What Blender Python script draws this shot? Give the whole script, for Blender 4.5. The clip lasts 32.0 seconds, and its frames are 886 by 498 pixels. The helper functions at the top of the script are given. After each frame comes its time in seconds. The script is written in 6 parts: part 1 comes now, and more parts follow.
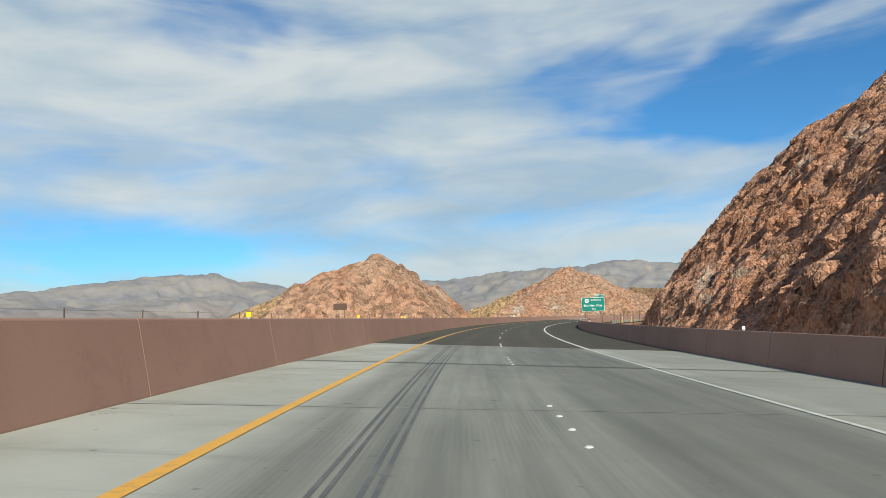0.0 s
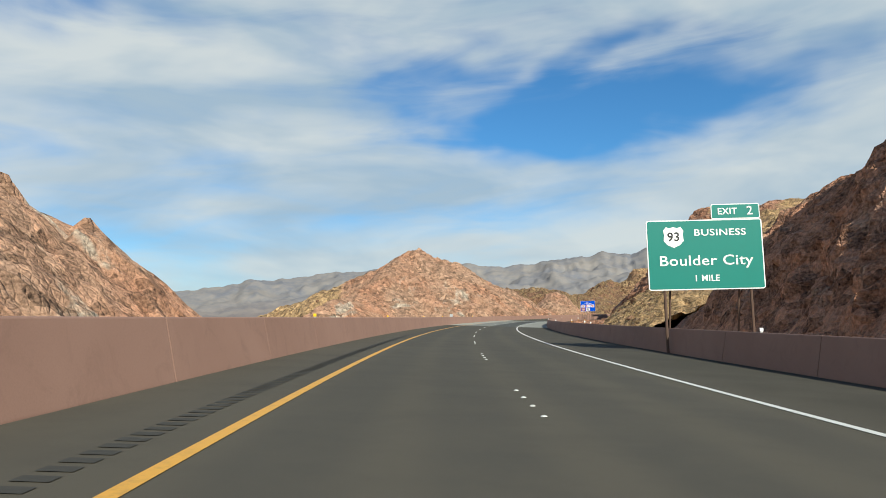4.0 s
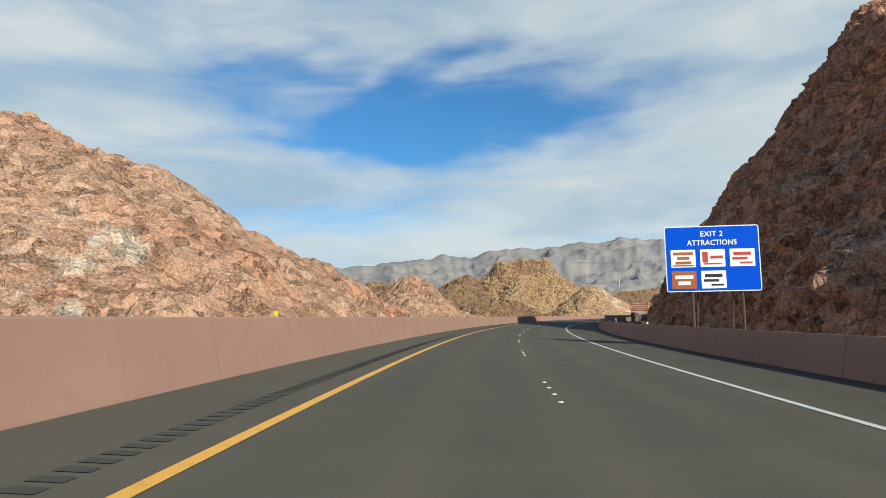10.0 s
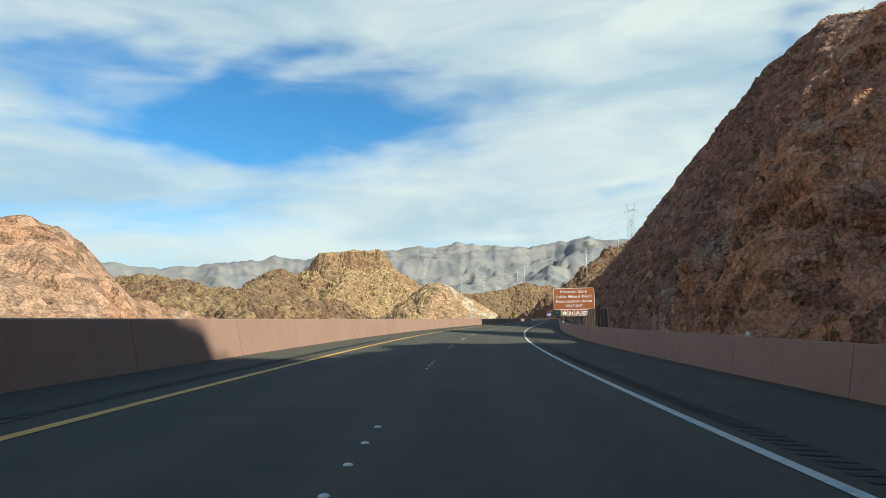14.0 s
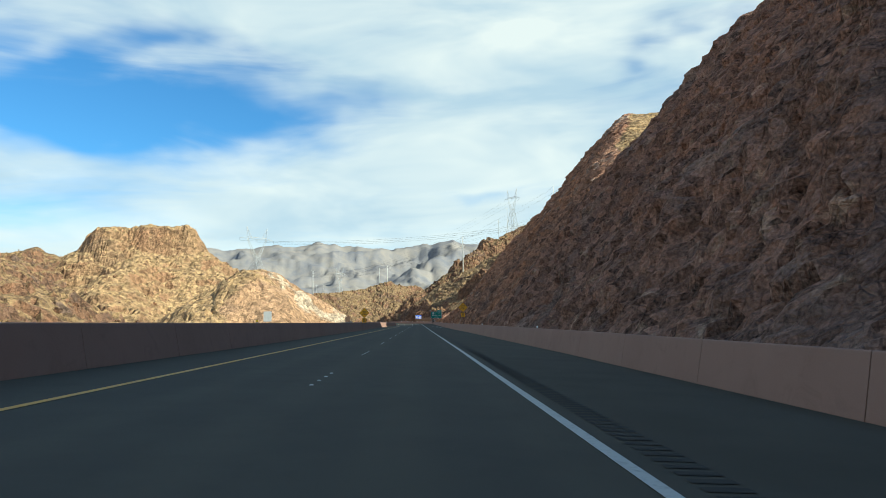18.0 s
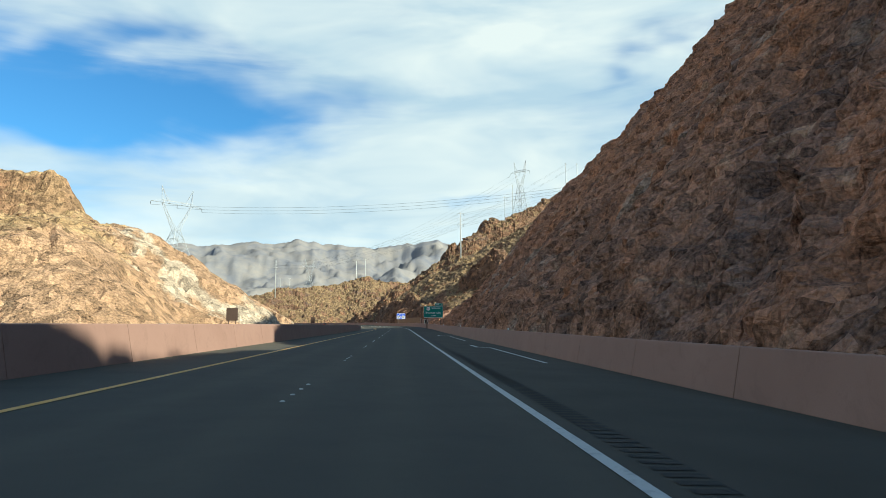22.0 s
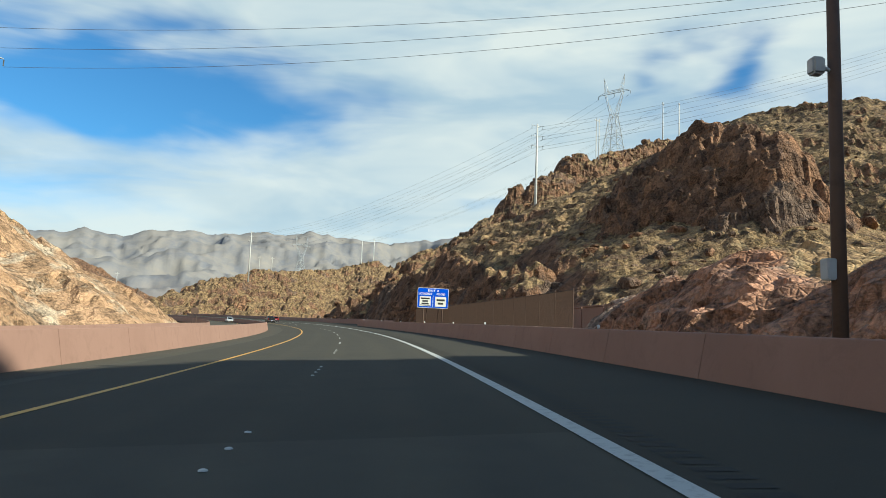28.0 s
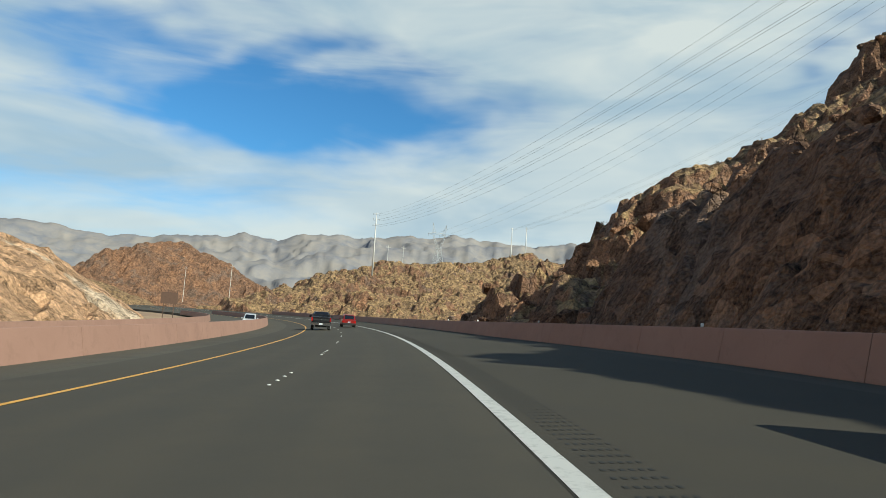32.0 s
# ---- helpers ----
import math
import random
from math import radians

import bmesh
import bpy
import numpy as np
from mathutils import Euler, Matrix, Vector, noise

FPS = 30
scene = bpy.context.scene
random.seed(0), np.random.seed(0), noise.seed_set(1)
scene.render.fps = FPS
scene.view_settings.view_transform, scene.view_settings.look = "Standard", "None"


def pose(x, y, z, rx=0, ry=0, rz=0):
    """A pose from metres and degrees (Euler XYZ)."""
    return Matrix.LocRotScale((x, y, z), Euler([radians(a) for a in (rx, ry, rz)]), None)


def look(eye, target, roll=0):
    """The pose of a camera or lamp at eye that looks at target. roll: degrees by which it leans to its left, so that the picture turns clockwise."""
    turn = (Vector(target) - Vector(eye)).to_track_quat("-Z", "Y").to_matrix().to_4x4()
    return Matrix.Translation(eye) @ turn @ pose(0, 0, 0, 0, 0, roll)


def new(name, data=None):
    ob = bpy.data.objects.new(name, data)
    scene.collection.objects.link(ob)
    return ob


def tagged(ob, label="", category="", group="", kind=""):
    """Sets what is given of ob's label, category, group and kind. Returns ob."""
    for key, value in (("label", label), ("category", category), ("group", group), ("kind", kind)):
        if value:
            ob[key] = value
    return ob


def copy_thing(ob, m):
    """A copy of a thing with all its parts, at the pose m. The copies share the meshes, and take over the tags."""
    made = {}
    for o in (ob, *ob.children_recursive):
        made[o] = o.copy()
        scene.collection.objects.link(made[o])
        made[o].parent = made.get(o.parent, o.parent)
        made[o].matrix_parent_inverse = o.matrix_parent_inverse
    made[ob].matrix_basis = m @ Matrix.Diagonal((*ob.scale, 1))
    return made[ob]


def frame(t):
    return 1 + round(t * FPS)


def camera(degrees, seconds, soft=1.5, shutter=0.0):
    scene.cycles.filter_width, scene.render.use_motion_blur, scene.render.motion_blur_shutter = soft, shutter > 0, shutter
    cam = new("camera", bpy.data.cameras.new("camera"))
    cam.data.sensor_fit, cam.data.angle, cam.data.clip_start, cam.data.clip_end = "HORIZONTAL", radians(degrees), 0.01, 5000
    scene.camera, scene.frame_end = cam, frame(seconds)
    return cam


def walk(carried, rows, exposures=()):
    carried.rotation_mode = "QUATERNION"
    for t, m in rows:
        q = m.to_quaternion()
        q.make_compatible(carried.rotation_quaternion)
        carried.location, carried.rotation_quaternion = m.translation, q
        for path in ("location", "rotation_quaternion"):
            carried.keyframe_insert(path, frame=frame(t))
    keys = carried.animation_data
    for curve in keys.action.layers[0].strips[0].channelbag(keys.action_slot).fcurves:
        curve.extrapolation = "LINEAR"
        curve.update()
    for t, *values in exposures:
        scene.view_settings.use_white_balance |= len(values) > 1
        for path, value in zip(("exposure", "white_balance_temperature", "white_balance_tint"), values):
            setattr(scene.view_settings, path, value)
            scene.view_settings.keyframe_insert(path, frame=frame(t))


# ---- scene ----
# ---------------------------------------------------------------- camera
EXPO = ((0, 0.2, 6300, 1), (11, 0.25, 6250, 0), (14, 0.5, 6250, -7), (18, 0.65, 6200, -7), (26, 0.65, 6200, -7), (30, 0.3, 6300, -4), (32, 0.3, 6300, -4))
cam = camera(67.2, 32.0, soft=0.5)
walk(cam, [
    (0.0, pose(-1.14, -0.39, 1.266, 96.02, 1.45, 19.81)),
    (0.5, pose(-6.01, 14.62, 1.267, 96.00, 1.42, 19.60)),
    (1.0, pose(-10.52, 29.75, 1.270, 95.97, 1.38, 18.97)),
    (1.5, pose(-14.62, 45.00, 1.272, 95.94, 1.35, 16.60)),
    (2.0, pose(-18.32, 60.34, 1.274, 95.92, 1.31, 14.30)),
    (2.5, pose(-21.59, 75.78, 1.274, 95.91, 1.28, 11.97)),
    (3.0, pose(-24.46, 91.30, 1.275, 95.90, 1.25, 9.30)),
    (3.5, pose(-26.92, 106.89, 1.275, 95.90, 1.24, 7.30)),
    (4.0, pose(-28.95, 122.55, 1.274, 95.90, 1.23, 5.40)),
    (4.5, pose(-30.58, 138.24, 1.274, 95.90, 1.22, 3.53)),
    (5.0, pose(-31.79, 153.99, 1.273, 95.90, 1.21, 1.72)),
    (5.5, pose(-32.58, 169.76, 1.272, 95.89, 1.20, -0.04)),
    (6.0, pose(-32.95, 185.53, 1.270, 95.88, 1.18, -1.67)),
    (6.5, pose(-32.88, 201.32, 1.267, 95.86, 1.16, -2.72)),
    (7.0, pose(-32.42, 217.10, 1.264, 95.83, 1.14, -3.03)),
    (7.5, pose(-31.54, 232.85, 1.262, 95.80, 1.12, -3.52)),
    (8.0, pose(-30.27, 248.58, 1.260, 95.79, 1.10, -4.30)),
    (8.5, pose(-28.61, 264.28, 1.260, 95.80, 1.08, -5.05)),
    (9.0, pose(-26.55, 279.92, 1.260, 95.85, 1.06, -5.80)),
    (9.5, pose(-24.06, 295.50, 1.266, 95.91, 1.04, -6.59)),
    (10.0, pose(-21.13, 311.00, 1.270, 95.94, 1.01, -8.37)),
    (10.5, pose(-17.75, 326.42, 1.272, 95.93, 1.01, -10.91)),
    (11.0, pose(-13.95, 341.73, 1.273, 95.92, 1.00, -13.80)),
    (11.5, pose(-9.72, 356.93, 1.272, 95.93, 0.99, -14.81)),
    (12.0, pose(-5.05, 371.98, 1.269, 95.96, 0.98, -15.57)),
    (12.5, pose(0.07, 386.89, 1.263, 96.00, 0.98, -16.37)),
    (13.0, pose(5.67, 401.62, 1.253, 96.04, 0.97, -18.53)),
    (13.5, pose(11.71, 416.16, 1.238, 96.07, 1.04, -20.70)),
    (14.0, pose(18.18, 430.51, 1.219, 96.10, 1.11, -22.30)),
    (14.5, pose(25.00, 444.68, 1.201, 96.11, 1.18, -23.67)),
    (15.0, pose(32.13, 458.64, 1.183, 96.14, 1.25, -24.95)),
    (15.5, pose(39.52, 472.45, 1.170, 96.17, 1.32, -26.31)),
    (16.0, pose(47.11, 486.13, 1.170, 96.18, 1.28, -27.80)),
    (16.5, pose(54.87, 499.71, 1.178, 96.19, 1.23, -29.20)),
    (17.0, pose(62.79, 513.18, 1.191, 96.19, 1.18, -30.80)),
    (17.5, pose(70.87, 526.56, 1.197, 96.20, 1.13, -32.52)),
    (18.0, pose(79.04, 539.87, 1.211, 96.22, 0.85, -34.10)),
    (18.5, pose(87.26, 553.15, 1.225, 96.25, 0.57, -35.20)),
    (19.0, pose(95.48, 566.41, 1.237, 96.28, 0.29, -35.54)),
    (19.5, pose(103.72, 579.64, 1.241, 96.31, 0.20, -35.83)),
    (20.0, pose(111.97, 592.85, 1.244, 96.34, 0.11, -35.87)),
    (20.5, pose(120.21, 606.04, 1.247, 96.37, 0.02, -35.74)),
    (21.0, pose(128.43, 619.22, 1.250, 96.39, -0.06, -35.74)),
    (21.5, pose(136.64, 632.40, 1.251, 96.41, -0.08, -35.66)),
    (22.0, pose(144.82, 645.58, 1.254, 96.41, -0.10, -35.66)),
    (22.5, pose(152.97, 658.72, 1.256, 96.40, -0.12, -35.66)),
    (23.0, pose(161.10, 671.81, 1.262, 96.37, -0.27, -35.66)),
    (23.5, pose(169.18, 684.85, 1.268, 96.34, -0.41, -35.72)),
    (24.0, pose(177.23, 697.85, 1.274, 96.31, -0.57, -35.77)),
    (24.5, pose(185.24, 710.79, 1.284, 96.30, -0.88, -35.63)),
    (25.0, pose(193.23, 723.67, 1.293, 96.29, -1.19, -35.42)),
    (25.5, pose(201.19, 736.49, 1.302, 96.27, -1.50, -35.16)),
    (26.0, pose(209.12, 749.27, 1.314, 96.26, -1.95, -35.01)),
    (26.5, pose(216.98, 762.02, 1.322, 96.31, -2.05, -34.91)),
    (27.0, pose(224.71, 774.78, 1.329, 96.36, -2.18, -34.84)),
    (27.5, pose(232.27, 787.57, 1.336, 96.41, -2.33, -34.71)),
    (28.0, pose(239.69, 800.38, 1.347, 96.50, -2.45, -34.51)),
    (28.5, pose(247.15, 813.15, 1.373, 96.54, -2.58, -34.17)),
    (29.0, pose(254.48, 826.00, 1.408, 96.62, -2.70, -33.68)),
    (29.5, pose(261.41, 839.08, 1.440, 96.58, -2.80, -32.66)),
    (30.0, pose(267.94, 852.38, 1.458, 96.47, -2.90, -30.72)),
    (30.5, pose(273.86, 865.98, 1.440, 96.57, -3.20, -28.54)),
    (31.0, pose(279.38, 879.72, 1.440, 96.44, -3.55, -25.98)),
    (31.5, pose(284.64, 893.56, 1.442, 96.38, -3.71, -23.88)),
    (32.0, pose(289.58, 907.52, 1.445, 96.34, -3.72, -22.36)),
], EXPO)
# ---------------------------------------------------------------- light
SUN_YAW, SUN_ELEV = -148.0, 31.0
sun_dir = Vector((-math.sin(radians(SUN_YAW)) * math.cos(radians(SUN_ELEV)), math.cos(radians(SUN_YAW)) * math.cos(radians(SUN_ELEV)), math.sin(radians(SUN_ELEV))))
sun_data = bpy.data.lights.new("sun", "SUN")
sun_data.energy, sun_data.angle, sun_data.color = 5.0, radians(0.55), (1.0, 0.93, 0.83)
sun = new("sun", sun_data)
sun.matrix_world = look((0, 0, 300), Vector((0, 0, 300)) - sun_dir)


def build_world():
    world = bpy.data.worlds.new("sky")
    scene.world = world
    world.use_nodes = True
    nt = world.node_tree
    nt.nodes.clear()
    N, L = nt.nodes.new, nt.links.new
    out, bg = N("ShaderNodeOutputWorld"), N("ShaderNodeBackground")
    sky = N("ShaderNodeTexSky")
    sky.sky_type, sky.sun_disc = "NISHITA", False
    sky.sun_elevation, sky.sun_rotation = radians(SUN_ELEV), radians(-SUN_YAW)
    sky.altitude, sky.dust_density, sky.ozone_density = 500, 0.6, 2.0
    tc = N("ShaderNodeTexCoord")
    sep = N("ShaderNodeSeparateXYZ")
    L(tc.outputs["Generated"], sep.inputs[0])

    def m(op, a, b=None, clamp=False):
        n = N("ShaderNodeMath")
        n.operation, n.use_clamp = op, clamp
        for i, v in enumerate((a, b)):
            if v is None:
                continue
            if isinstance(v, (int, float)):
                n.inputs[i].default_value = v
            else:
                L(v, n.inputs[i])
        return n.outputs[0]

    # degrees of azimuth (yaw, left positive) and elevation
    az = m("MULTIPLY", m("ARCTAN2", m("MULTIPLY", sep.outputs[0], -1.0), sep.outputs[1]), 57.2958)
    el = m("MULTIPLY", m("ARCSINE", sep.outputs[2]), 57.2958)

    def noise_at(sx, sy, ox, detail, rough, dist, skew=0.0):
        c = N("ShaderNodeCombineXYZ")
        L(m("ADD", m("MULTIPLY", az, sx), m("MULTIPLY", el, skew)), c.inputs[0])
        L(m("MULTIPLY", el, sy), c.inputs[1])
        c.inputs[2].default_value = ox
        n = N("ShaderNodeTexNoise")
        n.inputs["Scale"].default_value, n.inputs["Detail"].default_value = 1.0, detail
        n.inputs["Roughness"].default_value, n.inputs["Distortion"].default_value = rough, dist
        L(c.outputs[0], n.inputs["Vector"])
        return n.outputs["Fac"]

    big = noise_at(0.035, 0.12, 3.7, 4, 0.5, 0.5, 0.03)
    fine = noise_at(0.06, 0.30, 8.1, 6, 0.52, 0.9, 0.06)
    wob = noise_at(0.09, 0.16, 1.3, 3, 0.5, 0.0)
    wob2 = noise_at(0.09, 0.16, 6.3, 3, 0.5, 0.0)
    azw = m("ADD", az, m("MULTIPLY", m("SUBTRACT", wob, 0.5), 26.0))
    elw = m("ADD", el, m("MULTIPLY", m("SUBTRACT", wob2, 0.5), 6.0))
    cover = m("ADD", 0.62, m("MULTIPLY", m("SUBTRACT", big, 0.5), 0.9))
    cover = m("ADD", cover, m("MULTIPLY", m("SUBTRACT", fine, 0.5), 0.75))
    # the cloud sheet is thinned overhead, out of view, to lessen the fill in shade
    cover = m("SUBTRACT", cover, m("MINIMUM", m("MAXIMUM", m("MULTIPLY", m("SUBTRACT", el, 27.0), 0.03), 0.0), 0.8))
    # clear gaps: azimuth, elevation, half width, half height, lean, depth
    for a, e, w, h, lean, dep in GAPS:
        da = m("SUBTRACT", azw, a)
        de = m("ADD", m("SUBTRACT", elw, e), m("MULTIPLY", da, lean))
        r = m("ADD", m("POWER", m("DIVIDE", da, w), 2.0), m("POWER", m("DIVIDE", de, h), 2.0))
        g = m("MULTIPLY", m("POWER", 2.718, m("MULTIPLY", r, -1.0)), dep)
        cover = m("SUBTRACT", cover, g)
    ramp = N("ShaderNodeMapRange")
    ramp.interpolation_type = "SMOOTHSTEP"
    ramp.inputs["From Min"].default_value, ramp.inputs["From Max"].default_value = 0.0, 0.74
    L(cover, ramp.inputs["Value"])
    tone = N("ShaderNodeMix")
    tone.data_type = "RGBA"
    tone.inputs[6].default_value, tone.inputs[7].default_value = (0.60, 0.72, 0.86, 1), (1.0, 1.0, 1.0, 1)
    shade = N("ShaderNodeMapRange")
    shade.inputs["From Min"].default_value, shade.inputs["From Max"].default_value = 0.35, 0.62
    L(noise_at(0.06, 0.2, 5.5, 4, 0.5, 0.4, 0.02), shade.inputs["Value"])
    L(shade.outputs[0], tone.inputs[0])
    skyc = N("ShaderNodeMix")
    skyc.data_type, skyc.blend_type = "RGBA", "MULTIPLY"
    skyc.inputs[0].default_value = 1.0
    L(sky.outputs[0], skyc.inputs[6])
    skyc.inputs[7].default_value = (SKY_K * 0.66, SKY_K * 1.22, SKY_K * 1.65, 1)
    mix = N("ShaderNodeMix")
    mix.data_type = "RGBA"
    L(m("MULTIPLY", ramp.outputs[0], 0.93), mix.inputs[0])
    L(skyc.outputs[2], mix.inputs[6])
    L(tone.outputs[2], mix.inputs[7])
    L(mix.outputs[2], bg.inputs[0])
    bg.inputs[1].default_value = SKY_STRENGTH
    L(bg.outputs[0], out.inputs[0])


SKY_K, SKY_STRENGTH = 0.11, 0.62
GAPS = [
    (-11.0, 16.8, 15.0, 3.3, 0.06, 0.74), (-2.0, 15.2, 6.0, 2.0, 0.0, 0.38), (-5.0, 20.8, 8.0, 2.0, 0.25, 0.46), (6.0, 20.5, 6.0, 2.2, 0.3, 0.36),
    (50.0, 6.0, 18.0, 2.6, 0.0, 0.62), (42.0, 24.0, 9.0, 3.0, 0.2, 0.45), (5.0, 8.0, 14.0, 1.2, 0.0, 0.22),
    (-55.5, 21.3, 4.5, 2.2, 0.15, 0.7), (-38.0, 10.5, 9.0, 0.9, 0.05, 0.3), (46.0, 12.0, 10.0, 1.5, 0.1, 0.25), (-38.0, 20.0, 16.0, 9.0, 0.0, -0.3),
]
build_world()


# ---------------------------------------------------------------- materials
class Mat:
    """A small builder for procedural materials."""

    def __init__(self, name, rough=0.8, metal=0.0, spec=0.3):
        self.mat = bpy.data.materials.new(name)
        self.mat.use_nodes = True
        self.nt = self.mat.node_tree
        self.b = self.nt.nodes["Principled BSDF"]
        self.b.inputs["Roughness"].default_value = rough
        self.b.inputs["Metallic"].default_value = metal
        self.b.inputs["Specular IOR Level"].default_value = spec
        self.tc = self.nt.nodes.new("ShaderNodeTexCoord").outputs["Object"]

    def node(self, kind):
        return self.nt.nodes.new(kind)

    def link(self, a, b):
        self.nt.links.new(a, b)

    def scaled(self, sx, sy, sz):
        n = self.node("ShaderNodeMapping")
        n.inputs["Scale"].default_value = (sx, sy, sz)
        self.link(self.tc, n.inputs["Vector"])
        return n.outputs[0]

    def noise(self, scale, detail=4, rough=0.55, dist=0.0, vec=None):
        n = self.node("ShaderNodeTexNoise")
        n.inputs["Scale"].default_value, n.inputs["Detail"].default_value = scale, detail
        n.inputs["Roughness"].default_value, n.inputs["Distortion"].default_value = rough, dist
        self.link(vec or self.tc, n.inputs["Vector"])
        return n.outputs["Fac"]

    def voronoi(self, scale, feature="F1", vec=None, out="Distance"):
        n = self.node("ShaderNodeTexVoronoi")
        n.feature = feature
        n.inputs["Scale"].default_value = scale
        self.link(vec or self.tc, n.inputs["Vector"])
        return n.outputs[out]

    def rng(self, v, a, b, c=0.0, d=1.0):
        n = self.node("ShaderNodeMapRange")
        for k, x in zip(("From Min", "From Max", "To Min", "To Max"), (a, b, c, d)):
            n.inputs[k].default_value = x
        self.link(v, n.inputs["Value"])
        return n.outputs[0]

    def math(self, op, a, b):
        n = self.node("ShaderNodeMath")
        n.operation = op
        for i, v in enumerate((a, b)):
            if isinstance(v, (int, float)):
                n.inputs[i].default_value = v
            else:
                self.link(v, n.inputs[i])
        return n.outputs[0]

    def mix(self, fac, a, b, mode="MIX"):
        n = self.node("ShaderNodeMix")
        n.data_type, n.blend_type = "RGBA", mode
        for i, v in ((0, fac), (6, a), (7, b)):
            if isinstance(v, (int, float)):
                n.inputs[i].default_value = v
            elif isinstance(v, tuple):
                n.inputs[i].default_value = (*v, 1) if len(v) == 3 else v
            else:
                self.link(v, n.inputs[i])
        return n.outputs[2]

    def colour(self, c):
        if isinstance(c, tuple):
            self.b.inputs["Base Color"].default_value = (*c, 1)
        else:
            self.link(c, self.b.inputs["Base Color"])
        return self

    def rough(self, v):
        self.link(v, self.b.inputs["Roughness"])
        return self

    def bump(self, h, strength=0.5, dist=0.05):
        n = self.node("ShaderNodeBump")
        n.inputs["Strength"].default_value, n.inputs["Distance"].default_value = strength, dist
        self.link(h, n.inputs["Height"])
        self.link(n.outputs[0], self.b.inputs["Normal"])
        return self


def rock(name, c1, c2, c3, c4, scale=1.0, pale=0.55, bumpd=0.35, tone=1.0, dark=0.55, banded=False):
    """Blasted or weathered rock: two broad colours, patches of a third, veins and chips of a fourth; banded: dark varnished bands that slant down a cutting."""
    m = Mat(name, 0.93, 0, 0.15)
    streak = m.scaled(1.0, 1.0, 0.45)
    broad = m.rng(m.noise(0.045 * scale, 5, 0.6, 0.8, streak), 0.40, 0.60)
    mid = m.rng(m.noise(0.22 * scale, 6, 0.65, 0.6, streak), 0.44, 0.62)
    patch = m.rng(m.noise(0.04 * scale, 8, 0.66, 1.0), pale, pale + 0.06)
    col = m.mix(broad, c1, c2)
    col = m.mix(m.math("MULTIPLY", mid, 0.7), col, c3)
    col = m.mix(m.math("MULTIPLY", patch, 0.85), col, c4)
    if banded:
        run, slant = m.node("ShaderNodeAttribute"), m.node("ShaderNodeAttribute")
        run.attribute_name, slant.attribute_name = "run", "slant"
        v = m.node("ShaderNodeCombineXYZ")
        m.link(m.math("MULTIPLY", slant.outputs["Fac"], 0.075), v.inputs[0])
        m.link(m.math("MULTIPLY", run.outputs["Fac"], 0.02), v.inputs[1])
        band = m.rng(m.noise(1.0, 7, 0.62, 0.5, v.outputs[0]), 0.52, 0.63)
        stain = m.rng(m.noise(0.16, 7, 0.66, 0.9), 0.52, 0.60)
        # between run 520 and 735 the rock is mixed darker and purple-brown, beyond that it stays orange
        purple = m.math("MULTIPLY", m.rng(run.outputs["Fac"], 520, 545), m.rng(run.outputs["Fac"], 735, 665))
        col = m.mix(m.math("MULTIPLY", purple, 0.62), col, (0.265, 0.148, 0.116))
        # sunlit face before run 530 painted lighter: bands and stains held back
        shade_gain = m.rng(run.outputs["Fac"], 430, 530, 0.35, 1.0)
        col = m.mix(m.math("MULTIPLY", m.math("MULTIPLY", band, shade_gain), 0.55), col, (0.175, 0.118, 0.098))
        col = m.mix(m.math("MULTIPLY", m.math("MULTIPLY", stain, shade_gain), 0.45), col, (0.21, 0.138, 0.108))
        fresh = m.rng(m.noise(0.33, 6, 0.6, 0.6), 0.60, 0.66)
        col = m.mix(m.math("MULTIPLY", fresh, 0.55), col, (0.56, 0.37, 0.25))
    at = m.node("ShaderNodeAttribute")
    at.attribute_name = "wild"
    soil = m.mix(m.rng(m.noise(0.35, 6, 0.65), 0.4, 0.62), (0.47 * tone, 0.305 * tone, 0.15 * tone), (0.34 * tone, 0.215 * tone, 0.115 * tone))
    soil = m.mix(m.math("MULTIPLY", m.rng(m.noise(1.1, 5, 0.6), 0.54, 0.62), 0.7), soil, (0.38 * tone, 0.275 * tone, 0.15 * tone))
    soil = m.mix(m.math("MULTIPLY", m.rng(m.noise(0.45, 7, 0.68, 0.8), dark, dark + 0.05), 0.8), soil, (0.125, 0.078, 0.052))
    earth = m.rng(m.math("ADD", at.outputs["Fac"], m.math("MULTIPLY", m.math("SUBTRACT", m.noise(0.3, 5), 0.5), 0.9)), 0.35, 0.65)
    col = m.mix(earth, col, soil)
    chips = m.voronoi(0.75 * scale, "F1", out="Color")
    bw = m.node("ShaderNodeRGBToBW")
    m.link(chips, bw.inputs[0])
    grain = m.noise(3.0 * scale, 4, 0.65)
    val = m.math("ADD", m.rng(bw.outputs[0], 0.1, 0.9, 0.46, 1.22), m.rng(grain, 0.32, 0.68, -0.42, 0.42))
    hsv = m.node("ShaderNodeHueSaturation")
    m.link(col, hsv.inputs["Color"])
    m.link(val, hsv.inputs["Value"])
    m.colour(hsv.outputs[0])
    crack = m.math("MINIMUM", m.voronoi(0.55 * scale, "DISTANCE_TO_EDGE", m.scaled(1, 1, 0.7)), 0.2)
    crack2 = m.math("MINIMUM", m.voronoi(1.7 * scale, "DISTANCE_TO_EDGE", m.scaled(1, 1, 0.55)), 0.16)
    facet = m.node("ShaderNodeRGBToBW")
    m.link(m.voronoi(1.15 * scale, "F1", m.scaled(1, 1, 0.6), "Color"), facet.inputs[0])
    ledge = m.node("ShaderNodeMapping")
    ledge.inputs["Rotation"].default_value = (0.5, 0.35, 0.2)
